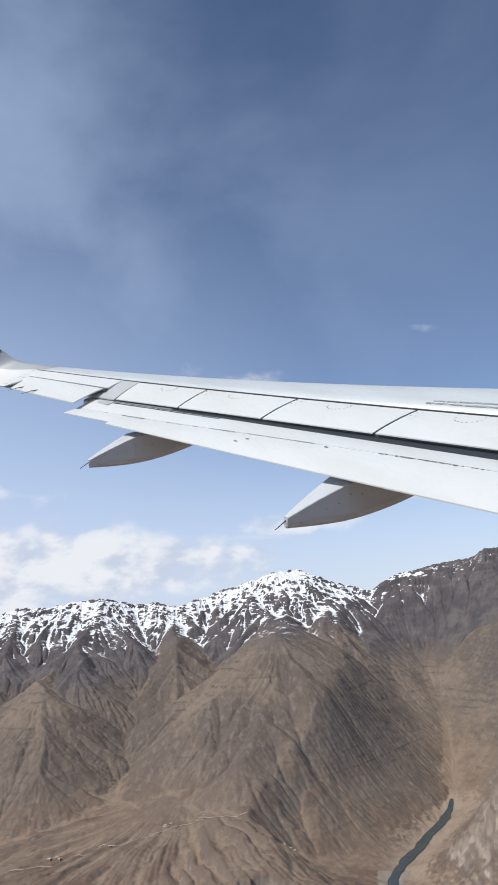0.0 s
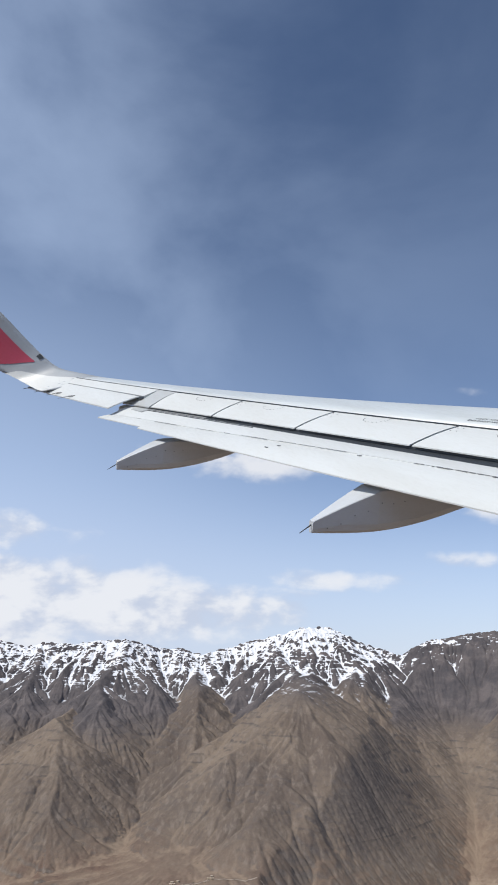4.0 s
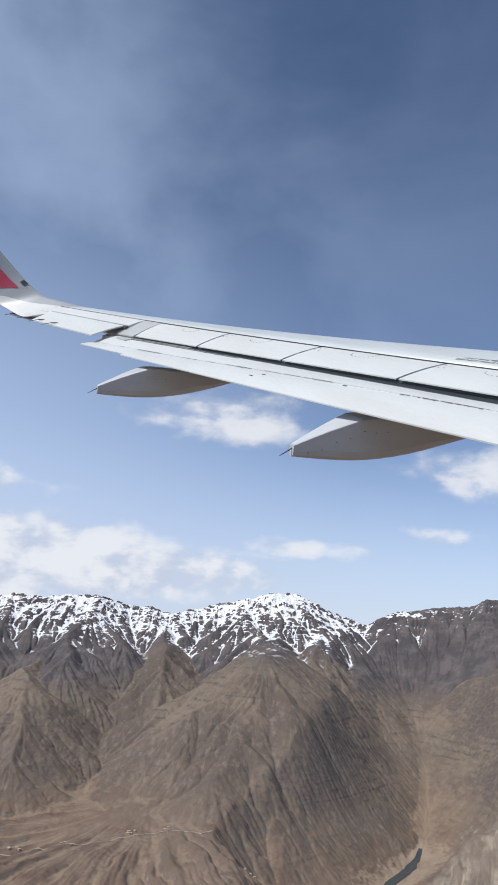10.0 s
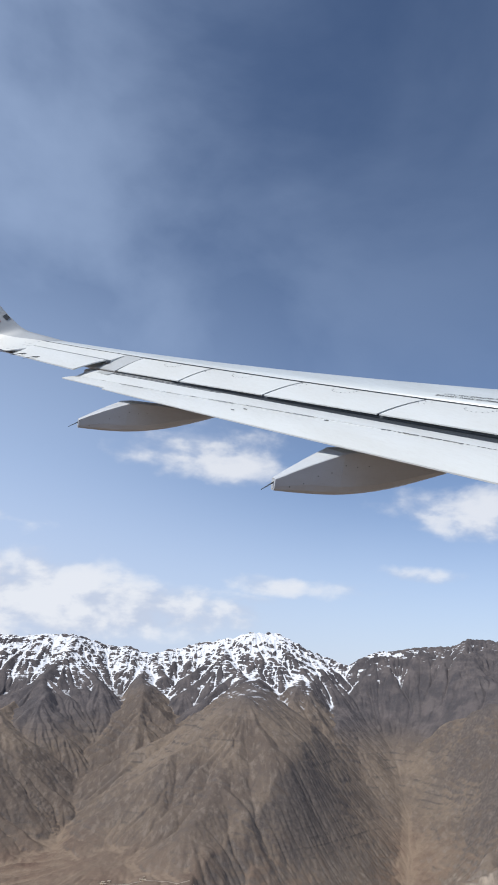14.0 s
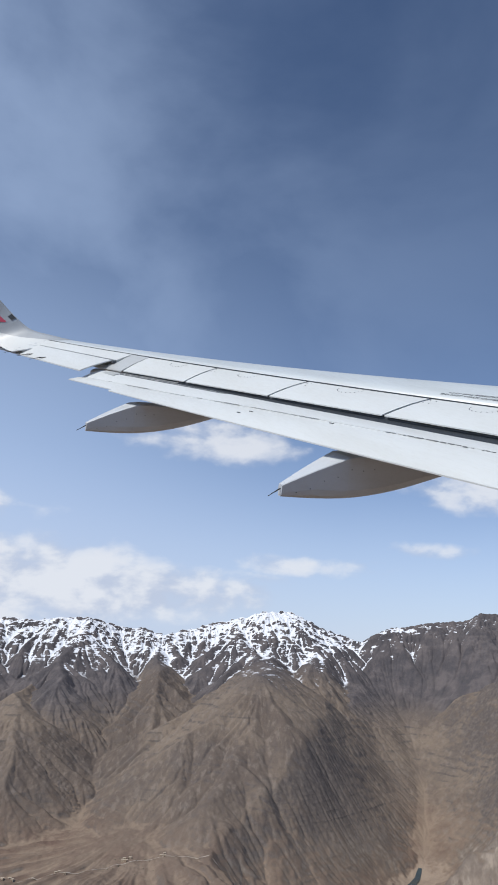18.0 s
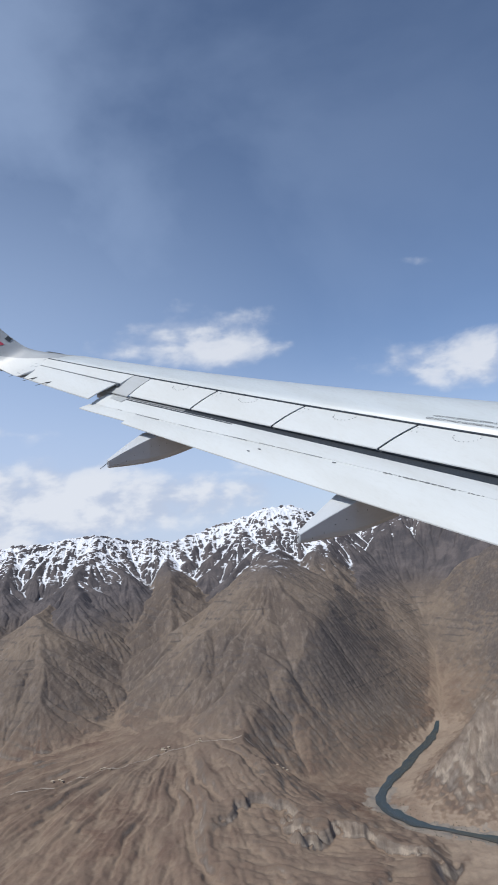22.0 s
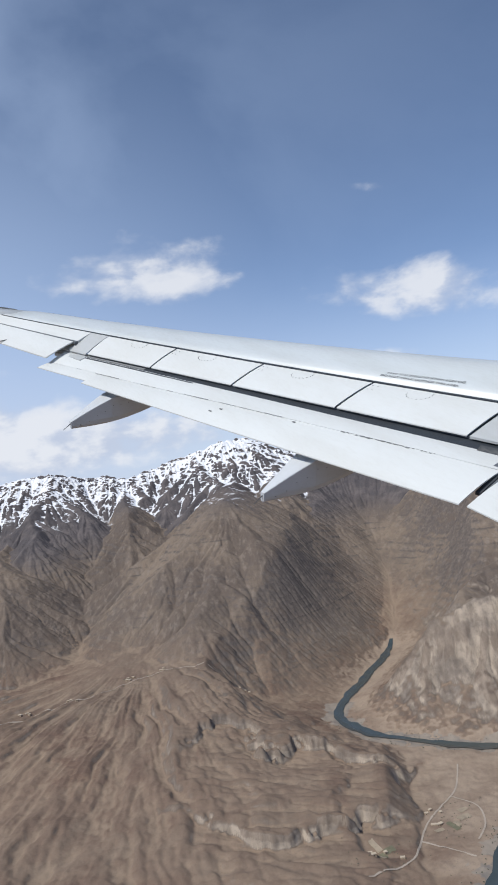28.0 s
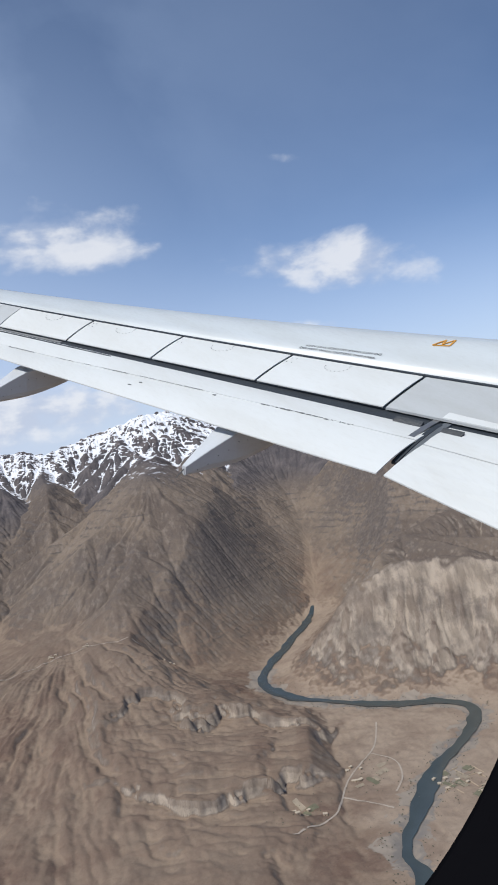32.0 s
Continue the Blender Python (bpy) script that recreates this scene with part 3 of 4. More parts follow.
part("slat_gap", bm, SEAL, wing, "dark line behind the leading edge slats")


# markings on the upper skin: rows of fasteners, walk notice, escape arrow
def ring_of_dots(o, c, ro, rc, n, zf):
    for i in range(n):
        a = math.pi * (0.05 + 1.1 * i / (n - 1))
        q, cc = o + ro * math.cos(a), c + rc * math.sin(a)
        bm = bmesh.new()
        bmesh.ops.create_cone(bm, cap_ends=True, segments=6, radius1=0.007, radius2=0.007, depth=0.004, matrix=Matrix.Translation((fore(q, cc), q, zf(q, cc))))
        part("fastener", bm, SEAL, wing)


def on_spoiler(q, c):
    s = (c - 0.612) / 0.156
    return lerp(z_hinge(q) - 0.018, z_spoiler(q) + 0.004, s) + 0.016 * 4 * s * (1 - s) + 0.003


for o in (5.75, 7.45, 9.15, 10.6):
    ring_of_dots(o, 0.635, 0.15, 0.030, 11, on_spoiler)
for o in JOINTS[1:4]:
    for i in range(4):
        q, c = o - 0.06 - 0.07 * (i % 2), 0.63 + 0.025 * (i // 2)
        bm = bmesh.new()
        bmesh.ops.create_cone(bm, cap_ends=True, segments=6, radius1=0.007, radius2=0.007, depth=0.004, matrix=Matrix.Translation((fore(q, c), q, on_spoiler(q, c))))
        part("fastener", bm, SEAL, wing)


def lettering(body, o, c, size, parent, turned=False):
    """Stencilled words on the skin, running inboard."""
    cu = bpy.data.curves.new("stencil", "FONT")
    cu.body, cu.size, cu.extrude = body, size, 0.001
    ob = new("stencilled_notice", cu)
    ob.data.materials.append(INK)
    across = Vector((fore(o - 1, c) - fore(o, c), -1.0, top(o - 1, c) - top(o, c))).normalized()
    ahead = Vector((fore(o, c - 0.1) - fore(o, c), 0, top(o, c - 0.1) - top(o, c))).normalized()
    nrm = across.cross(ahead).normalized()
    ahead = nrm.cross(across)
    m = Matrix((across, ahead, nrm)).transposed().to_4x4()
    if turned:
        m = m @ pose(0, 0, 0, 0, 0, 180)
    m.translation = Vector((fore(o, c), o, top(o, c))) + nrm * 0.004
    ob.parent = parent
    ob.matrix_local = m
    ob["label"] = "black stencilled walking notice"


lettering("DO NOT WALK OUTSIDE THIS AREA", 6.50, 0.570, 0.066, wing)
lettering("DO NOT WALK OUTSIDE THIS AREA", 5.46, 0.540, 0.066, wing, True)
for pts in (((5.06, 0.45), (5.0, 0.41)), ((5.0, 0.41), (4.97, 0.44)), ((4.97, 0.44), (4.90, 0.405)), ((4.90, 0.405), (4.87, 0.445)), ((5.06, 0.45), (4.87, 0.445))):
    bm = bmesh.new()
    (o0, c0), (o1, c1) = pts
    line = [(lerp(o0, o1, i / 5), lerp(c0, c1, i / 5) + 0.012) for i in range(6)]
    line = [Vector((fore(q, c), q, top(q, c) + 0.012)) for q, c in line]
    side = (line[-1] - line[0]).cross(Vector((0, 0, 1))).normalized() * 0.009
    loft(bm, [[p + side, p - side, p - side - Vector((0, 0, 0.012)), p + side - Vector((0, 0, 0.012))] for p in line])
    part("escape_mark", bm, ORANGE, wing, "orange escape route mark")


# ---------------- mountains ----------------
CELL = 4.0
X0, Y0, NX, NY = -1900.0, 1050.0, 1250, 996


def lattice(x, y, seed):
    """Smooth gradient noise, about -1 to 1."""
    xi, yi = np.floor(x), np.floor(y)
    u, v = x - xi, y - yi
    x0, y0 = int(xi.min()), int(yi.min())
    wide_, tall = int(xi.max()) - x0 + 2, int(yi.max()) - y0 + 2
    i, j = np.meshgrid(np.arange(wide_, dtype=np.int64) + x0, np.arange(tall, dtype=np.int64) + y0, indexing="ij")
    h = (i * 374761393 + j * 668265263 + seed * 974634777) & 0xFFFFFFFF
    h = ((h ^ (h >> 13)) * 1274126177) & 0xFFFFFFFF
    turn = ((h ^ (h >> 16)) & 0xFFFF).ravel() * (2 * math.pi / 65536)
    c, s = np.cos(turn), np.sin(turn)
    k = ((xi - x0) * tall + (yi - y0)).astype(np.int32)

    def corner(a, b):
        at = k + (a * tall + b)
        return c[at] * (u - a) + s[at] * (v - b)

    fu, fv = u * u * u * (u * (6 * u - 15) + 10), v * v * v * (v * (6 * v - 15) + 10)
    a = corner(0, 0)
    a += (corner(1, 0) - a) * fu
    b = corner(0, 1)
    b += (corner(1, 1) - b) * fu
    return (a + (b - a) * fv) * 1.5


def layers(x, y, size, seed, octaves=5, sharp=False, gain=0.5):
    out, amp = np.zeros_like(x), 1.0
    for k in range(octaves):
        n = lattice(x / size, y / size, seed + k)
        out += amp * ((1 - 2 * np.abs(n)) if sharp else n)
        amp *= gain
        size *= 0.49
    return out


gx, gy = np.meshgrid(X0 + CELL * np.arange(NX), Y0 + CELL * np.arange(NY), indexing="ij")
wx = gx + 34 * layers(gx, gy, 400, 11, 5, False, 0.45)
wy = gy + 34 * layers(gx, gy, 400, 21, 5, False, 0.45)
rnd = random.Random(21)


class Relief:
    """A height field that is raised ridge by ridge, and keeps for each place how far along and below its ridge it lies."""

    def __init__(self):
        self.h = np.full_like(gx, 500.0)
        self.s, self.d = np.zeros_like(gx), np.zeros_like(gx)

    def spine(self, a, b, steep, round_=5.0, reach=None):
        """A ridge that falls from a to b (x, y, z), with flanks of that slope."""
        (ax, ay, az), (bx, by, bz) = a, b
        far = min((max(az, bz) - 600) / steep + 60, reach or 9e9)
        i0, i1 = (int(np.clip((v - X0) / CELL, 0, NX)) for v in (min(ax, bx) - far, max(ax, bx) + far))
        j0, j1 = (int(np.clip((v - Y0) / CELL, 0, NY)) for v in (min(ay, by) - far, max(ay, by) + far))
        if i1 <= i0 or j1 <= j0:
            return
        px, py = wx[i0:i1, j0:j1] - ax, wy[i0:i1, j0:j1] - ay
        dx, dy = bx - ax, by - ay
        ln = math.hypot(dx, dy)
        along, aside = (px * dx + py * dy) / ln, (py * dx - px * dy) / ln
        f = np.clip(along / ln, 0, 1)
        over = along - f * ln
        dist = np.hypot(over, aside)
        d = np.sqrt(dist * dist + round_ * round_) - round_
        h = az + (bz - az) * f - d * steep
        win = h > self.h[i0:i1, j0:j1]
        s = f * ln + 190 * np.arctan2(over, np.abs(aside) + 1e-6) + np.sign(aside) * 4000 + rnd.uniform(0, 9000)
        for field, value in ((self.h, h), (self.s, s), (self.d, d)):
            field[i0:i1, j0:j1][win] = value[win]

    def ribs(self, size, deep, seed):
        """The height with ribs and gullies that run straight down from the ridges."""
        out = self.h.copy()
        for k, (width, amp) in enumerate(((size, deep), (size * 0.43, deep * 0.42), (size * 0.19, deep * 0.17))):
            n = 1 - 2.2 * np.abs(lattice(self.s / width, self.d / (width * 5.5) + k, seed + k))
            out += amp * n * np.clip(self.d / (width * 1.3), 0, 1)
        return out


def arm(relief, a, b, steep, bends=3, twigs=2, wander=0.16, lengths=(110, 300), drop=0.50):
    """A ridge in several bends from a to b, with smaller ribs branching off to both sides."""
    heading, pts = math.atan2(b[1] - a[1], b[0] - a[0]), [a]
    ln = math.hypot(b[0] - a[0], b[1] - a[1])
    for k in range(1, bends):
        f, off = k / bends, ln * rnd.uniform(-wander, wander) * 0.5
        pts.append((lerp(a[0], b[0], f) - off * math.sin(heading), lerp(a[1], b[1], f) + off * math.cos(heading), lerp(a[2], b[2], f) + rnd.uniform(-0.03, 0.05) * (a[2] - b[2])))
    pts.append(b)
    for p, q in zip(pts, pts[1:]):
        relief.spine(p, q, steep)
        for t in range(twigs):
            f = (t + rnd.uniform(0.15, 0.85)) / twigs
            r = tuple(lerp(u, v, f) for u, v in zip(p, q))
            for side in (-1, 1):
                if rnd.random() < 0.82:
                    w, l2 = heading + side * rnd.uniform(0.65, 1.1), rnd.uniform(*lengths)
                    relief.spine((r[0], r[1], r[2] - 3), (r[0] + l2 * math.cos(w), r[1] + l2 * math.sin(w), r[2] - l2 * drop * rnd.uniform(0.9, 1.15)), steep * 1.05, 4, 420)


# valley floor: a fan of gravel cut by rills that spread from its head
floor_z = 648 + 0.030 * np.clip(gy - 1900, -500, 3000) + 7 * layers(gx, gy, 330, 33, 4)
ang = np.arctan2(gx + 190, 2820 - gy)
rad = np.hypot(gx + 190, gy - 2820)
fan = np.clip(1 - rad / 1720, 0, 1) * np.clip((210 + 0.10 * (gy - 1900) - gx) / 240, 0, 1)
rill = layers(ang * 72 + 3 * layers(gx, gy, 260, 35, 4), rad / 62.0, 11.0, 37, 2, True, 0.5)
fine_rill = layers(ang * 300 + 6 * layers(gx, gy, 200, 45, 4), rad / 34.0, 11.0, 47, 2, True, 0.5)
floor_z += 165 * fan + np.clip(fan * 6, 0, 1) * np.clip((rad - 180) / 350, 0, 1) * -(11.5 * rill + 3.6 * fine_rill + 1.2 * layers(ang * 700 + 9 * layers(gx, gy, 150, 49, 3), rad / 22.0, 11.0, 53, 2, True, 0.5))
# terraces that break off towards the river and the viewer
for shift, rise, seed in ((455, 20, 65), (330, 14, 61)):
    edge = shift + 0.24 * (gy - 1700) + 70 * layers(gx, gy, 260, seed, 6, False, 0.55) - gx
    f = np.clip(edge / 34 + 0.5, 0, 1)
    floor_z += rise * f * f * (3 - 2 * f) * np.clip((2500 - gy) / 250, 0, 1)
for shift, rise, seed, lean in ((1930, 32, 67, 0.62), (1600, 30, 69, 0.12)):
    edge = gy - shift + lean * (gx - 200) * np.clip((gx + 300) / 300, 0, 1) + 120 * layers(gx, gy, 420, seed, 6, False, 0.55)
    f = np.clip(edge / 18 + 0.5, 0, 1)
    floor_z += rise * f * f * (3 - 2 * f) * np.clip((gx + 180) / 260, 0, 1) * np.clip((470 + 0.24 * (gy - 1700) - gx) / 60, 0, 1)

# long low swells and banks between the fan and the river
swell_u, swell_v = gx * 0.97 - (gy - 1900) * 0.25, (gy - 1900) * 0.97 + gx * 0.25
mask = np.clip((gx + 120) / 200, 0, 1) * np.clip((470 + 0.24 * (gy - 1700) - gx) / 80, 0, 1) * np.clip((gy - 1250) / 200, 0, 1) * np.clip((2450 - gy) / 200, 0, 1)
floor_z += mask * (9 * layers(swell_u / 5.5, swell_v + 30 * layers(gx, gy, 300, 72, 3), 85, 74, 3, True, 0.5) + 3.5 * layers(swell_u / 3.0, swell_v, 30, 78, 2, True, 0.5))

# the snowy range: where along the skyline (x) the crest stands how high
CREST = ((-2100, 1530), (-1500, 1560), (-1150, 1520), (-800, 1590), (-560, 1540), (-300, 1500), (-120, 1545), (60, 1535), (250, 1620), (400, 1705), (560, 1650), (720, 1550), (980, 1505), (1250, 1590), (1500, 1640), (1900, 1700), (2500, 1740), (3300, 1740))
snowy = Relief()
crest = []
x = -2100
while x < 3200:
    z = float(np.interp(x, [c[0] for c in CREST], [c[1] for c in CREST])) + rnd.uniform(-24, 26)
    crest.append((x, 4560 + 90 * math.sin(x / 520 + 0.6) + rnd.uniform(-40, 40), z))
    x += rnd.uniform(95, 190)
for a, b in zip(crest, crest[1:]):
    snowy.spine(a, b, 0.66, 3.0)
for k, (x, y, z) in enumerate(crest):
    b = math.pi / 2 + rnd.uniform(-0.5, 0.5)
    snowy.spine((x, y, z - 5), (x + 500 * math.cos(b), y + 500 * math.sin(b), z - 360), 0.75)
    a = -math.pi / 2 + rnd.uniform(-0.45, 0.45)
    if k % 3:
        ln = rnd.uniform(160, 420)
        arm(snowy, (x, y, z - 6), (x + ln * math.cos(a), y + ln * math.sin(a), z - 0.56 * ln), 0.76, 2, 1, 0.2, (70, 180), 0.60)
    else:
        ln = rnd.uniform(820, 1250)
        arm(snowy, (x, y, z - 2), (x + ln * math.cos(a), y + ln * math.sin(a), z - ln * rnd.uniform(0.42, 0.52)), 0.70, 4, 2, 0.22, (120, 340), 0.52)

# nearer mountains: (summit), ridges running down from it
PEAKS = (
    ((235, 3500, 1332), ((40, 2390, 752), (400, 2540, 735), (-460, 2880, 810), (-560, 3480, 900), (560, 3020, 800), (330, 4250, 1400)), 0.60),
    ((-830, 3420, 1172), ((-700, 2720, 790), (-1350, 2950, 800), (-480, 3120, 800), (-1000, 4100, 1260)), 0.62),
    ((1080, 2600, 1005), ((720, 2420, 850), (900, 2300, 960), (1200, 2240, 975), (1420, 2300, 960), (1650, 2700, 1090)), 0.62),
    ((1750, 3350, 1385), ((1180, 2980, 980), (1330, 3950, 1330), (1500, 2700, 1000), (2300, 3050, 1200), (1900, 4200, 1500)), 0.62),
    ((560, 4180, 1390), ((760, 3720, 1110), (940, 3560, 930), (480, 3820, 1200), (640, 4480, 1480)), 0.64),
    ((-260, 3960, 1290), ((-250, 3350, 960), (-480, 3650, 1020), (60, 3720, 1080), (-300, 4400, 1430)), 0.72),
    ((2250, 2350, 1180), ((1700, 2100, 820), (1900, 1700, 760), (2600, 2900, 1250)), 0.66),
    ((-1500, 2350, 960), ((-1150, 2100, 740), (-1350, 1750, 700), (-1800, 2900, 1050)), 0.58),
)
RIM = ((560, 2440, 790), (640, 2350, 880), (760, 2265, 955), (930, 2195, 985), (1100, 2110, 985), (1230, 1990, 960), (1330, 1830, 930))
HILLS = []
for summit, feet, steep in PEAKS:
    one = Relief()
    for foot in feet:
        ln = math.hypot(foot[0] - summit[0], foot[1] - summit[1])
        arm(one, summit, foot, steep, 3 if ln > 500 else 2, 1, 0.16, (150, 420), 0.50)
    if summit == PEAKS[2][0]:
        # the rim of the bluff, breaking off steeply to the river's bend
        for p, q in zip(RIM, RIM[1:]):
            one.spine(p, q, 1.22, 8)
    HILLS.append(one.ribs(70, 9, 43) if summit == PEAKS[2][0] else one.ribs(140, 5.5, 41))
range_part = snowy.ribs(95, 10, 51)
range_part += 7 * layers(gx, gy, 62, 99, 3, True, 0.6) * np.clip((range_part - 1320) / 200, 0, 1)
land = np.maximum(range_part, np.max(np.stack(HILLS), 0))


def soft_max(a, b, k):
    h = np.clip(0.5 + 0.5 * (a - b) / k, 0, 1)
    return b * (1 - h) + a * h + k * h * (1 - h)


which = np.argmax(np.stack([floor_z, range_part] + HILLS), 0)
land = soft_max(floor_z, land + 4 * layers(gx, gy, 130, 36, 4, True) * np.clip((land - 640) / 300, 0, 1), 14)

# the river: out of the gorge, along the foot of the cliff and back towards the viewer
RIVER = ((1060, 4100), (1010, 3700), (930, 3320), (800, 2950), (610, 2650), (458, 2410), (436, 2270), (490, 2150), (595, 2052), (709, 1960), (850, 1895), (905, 1820), (870, 1735), (795, 1660), (700, 1585), (640, 1520), (591, 1456), (520, 1370), (472, 1300), (472, 1225), (440, 1150))


def curve(points, step):
    out = []
    for i in range(len(points) - 1):
        p0, p1, p2, p3 = (Vector(points[min(max(i + k, 0), len(points) - 1)]) for k in (-1, 0, 1, 2))
        n = max(2, int((p2 - p1).length / step))
        for k in range(n):
            f = k / n
            out.append(0.5 * (2 * p1 + (p2 - p0) * f + (2 * p0 - 5 * p1 + 4 * p2 - p3) * f * f + (3 * p1 - p0 - 3 * p2 + p3) * f ** 3))
    return out


course = curve(RIVER, 14)
near_river = np.full_like(gx, 1e9)
for p in course:
    i0, i1 = (int(np.clip((v - X0) / CELL, 0, NX)) for v in (p.x - 420, p.x + 420))
    j0, j1 = (int(np.clip((v - Y0) / CELL, 0, NY)) for v in (p.y - 420, p.y + 420))
    np.minimum(near_river[i0:i1, j0:j1], np.hypot(gx[i0:i1, j0:j1] - p.x, gy[i0:i1, j0:j1] - p.y), out=near_river[i0:i1, j0:j1])
bed = 640 + 0.012 * np.clip(gy - 1900, 0, 1050) + 0.42 * np.clip(gy - 2950, 0, 9e9)
gorge = np.clip((gy - 2200) / 250, 0, 1)
wide = 300 + 105 * gorge
open_ = np.clip((near_river + (34 - 16 * gorge) * layers(gx, gy, 150, 59, 5, False, 0.55) - 26) / wide, 0, 1)
land = bed + (land - bed) * ((0.45 + 0.4 * gorge) * open_ + (0.55 - 0.4 * gorge) * open_ * open_ * (3 - 2 * open_)) + 3 * np.clip(near_river / 30, 0, 1)


def blurred(a, reach):
    for _ in range(2):
        for ax in (0, 1):
            a = sum(np.roll(a, k, ax) for k in range(-reach, reach + 1)) / (2 * reach + 1)
    return a


# older, smoother slopes of scree above the gorge
ease = np.exp(-((gx - 620) / 330) ** 2 - ((gy - 2950) / 450) ** 2) * np.clip((near_river - 25) / 60, 0, 1)
land = land + (blurred(land, 10) - land) * 0.85 * ease


def rain(h, cell, drops, rounds, steps, seed, bite):
    """Carves gullies: many drops run downhill at once, picking up ground and laying it down again."""
    rng = np.random.default_rng(seed)
    nx, ny = h.shape
    h = h / cell
    for _ in range(rounds):
        p = rng.random((2, drops)) * np.array([[nx - 4], [ny - 4]]) + 1
        d = np.zeros((2, drops))
        speed, load, water = np.ones(drops), np.zeros(drops), np.ones(drops)
        for _ in range(steps):
            i = p.astype(np.int64)
            f = p - i
            k = i[0] * ny + i[1]
            hf = h.ravel()
            a, b, c, e = hf[k], hf[k + ny], hf[k + 1], hf[k + ny + 1]
            g = np.stack(((b - a) * (1 - f[1]) + (e - c) * f[1], (c - a) * (1 - f[0]) + (e - b) * f[0]))
            here = (a * (1 - f[0]) + b * f[0]) * (1 - f[1]) + (c * (1 - f[0]) + e * f[0]) * f[1]
            d = d * 0.15 - g * 0.85
            d = d / (np.hypot(d[0], d[1]) + 1e-9)
            q = np.clip(p + d, 1, np.array([[nx - 3], [ny - 3]]))
            j = q.astype(np.int64)
            s = q - j
            m = j[0] * ny + j[1]
            there = (hf[m] * (1 - s[0]) + hf[m + ny] * s[0]) * (1 - s[1]) + (hf[m + 1] * (1 - s[0]) + hf[m + ny + 1] * s[0]) * s[1]
            drop = there - here
            room = np.maximum(-drop, 0.01) * speed * water * 4.0
            gain = np.where(drop > 0, -np.minimum(drop, load), np.where(load > room, -(load - room) * 0.15, np.minimum((room - load) * bite, -drop * 0.5)))
            load = load + gain
            for off, wgt in ((0, (1 - f[0]) * (1 - f[1])), (ny, f[0] * (1 - f[1])), (1, (1 - f[0]) * f[1]), (ny + 1, f[0] * f[1])):
                h -= np.bincount(k + off, gain * wgt, nx * ny).reshape(nx, ny)
            speed = np.sqrt(np.maximum(0.05, speed * speed * 0.9 - drop * 2.5))
            water *= 0.98
            p = q
    return h * cell


def doubled(a):
    """Twice as fine, smoothly."""
    b = np.repeat(np.repeat(a, 2, 0), 2, 1)
    for ax in (0, 1):
        b = 0.25 * np.roll(b, 1, ax) + 0.5 * b + 0.25 * np.roll(b, -1, ax)
    b[0], b[-1], b[:, 0], b[:, -1] = b[1], b[-2], b[:, 1], b[:, -2]
    return b


coarse = land.reshape(NX // 2, 2, NY // 2, 2).mean((1, 3))
cut = rain(coarse, CELL * 2, 6000, 3, 50, 5, 0.020) - coarse
land = land + 0.55 * doubled(cut)
# beds of harder rock stand out as broken steps
tilt = land + 0.22 * gx + 0.1 * gy + 26 * layers(gx, gy, 300, 95, 4)
saw = (tilt / 34) % 1.0
bedded = np.clip(layers(gx, gy, 260, 97, 4) + 0.05, 0, 1) * np.clip((land - 700) / 120, 0, 1) * np.clip(near_river / 220, 0, 1)
land = land + 7 * bedded * (np.minimum(saw * 6, (1 - saw) * 1.2) - 0.5)
land = rain(land, CELL, 26000, 2, 30, 6, 0.022)
land = 0.72 * land + 0.07 * (np.roll(land, 1, 0) + np.roll(land, -1, 0) + np.roll(land, 1, 1) + np.roll(land, -1, 1))
land = land + (blurred(land, 4) - land) * 0.6 * ease
land += 1.6 * layers(gx, gy, 34, 81, 3, True) * np.clip(near_river / 60, 0, 1)

hollow = np.clip((blurred(land, 7) - land) / 11, -1, 1)


def grid_mesh(name, z, pick, label, category, kind="structure", material=GROUND):
    """The cells of the height field that pick marks, as one mesh."""
    used = np.zeros((NX, NY), bool)
    a, b = np.nonzero(pick)
    for i, j in ((0, 0), (1, 0), (0, 1), (1, 1)):
        used[a + i, b + j] = True
    number = np.full((NX, NY), -1)
    number[used] = np.arange(used.sum())
    co = np.stack((gx[used], gy[used], z[used]), 1).astype(np.float32)
    quad = np.stack((number[a, b], number[a + 1, b], number[a + 1, b + 1], number[a, b + 1]), 1).astype(np.int32)
    me = bpy.data.meshes.new(name)
    me.vertices.add(len(co))
    me.vertices.foreach_set("co", co.ravel())
    me.loops.add(quad.size)
    me.loops.foreach_set("vertex_index", quad.ravel())
    me.polygons.add(len(quad))
    me.polygons.foreach_set("loop_start", np.arange(0, quad.size, 4, dtype=np.int32))
    me.polygons.foreach_set("loop_total", np.full(len(quad), 4, np.int32))
    me.update(calc_edges=True)
    me.polygons.foreach_set("use_smooth", np.ones(len(quad), bool))
    me.attributes.new("hollow", "FLOAT", "POINT").data.foreach_set("value", hollow[used].astype(np.float32))
    me.attributes.new("bank", "FLOAT", "POINT").data.foreach_set("value", np.clip(1 - near_river[used] / 90, 0, 1) * np.clip((2620 - gy[used]) / 200, 0, 1).astype(np.float32))
    me.materials.append(material)
    return tagged(new(name, me), label, category, kind=kind)


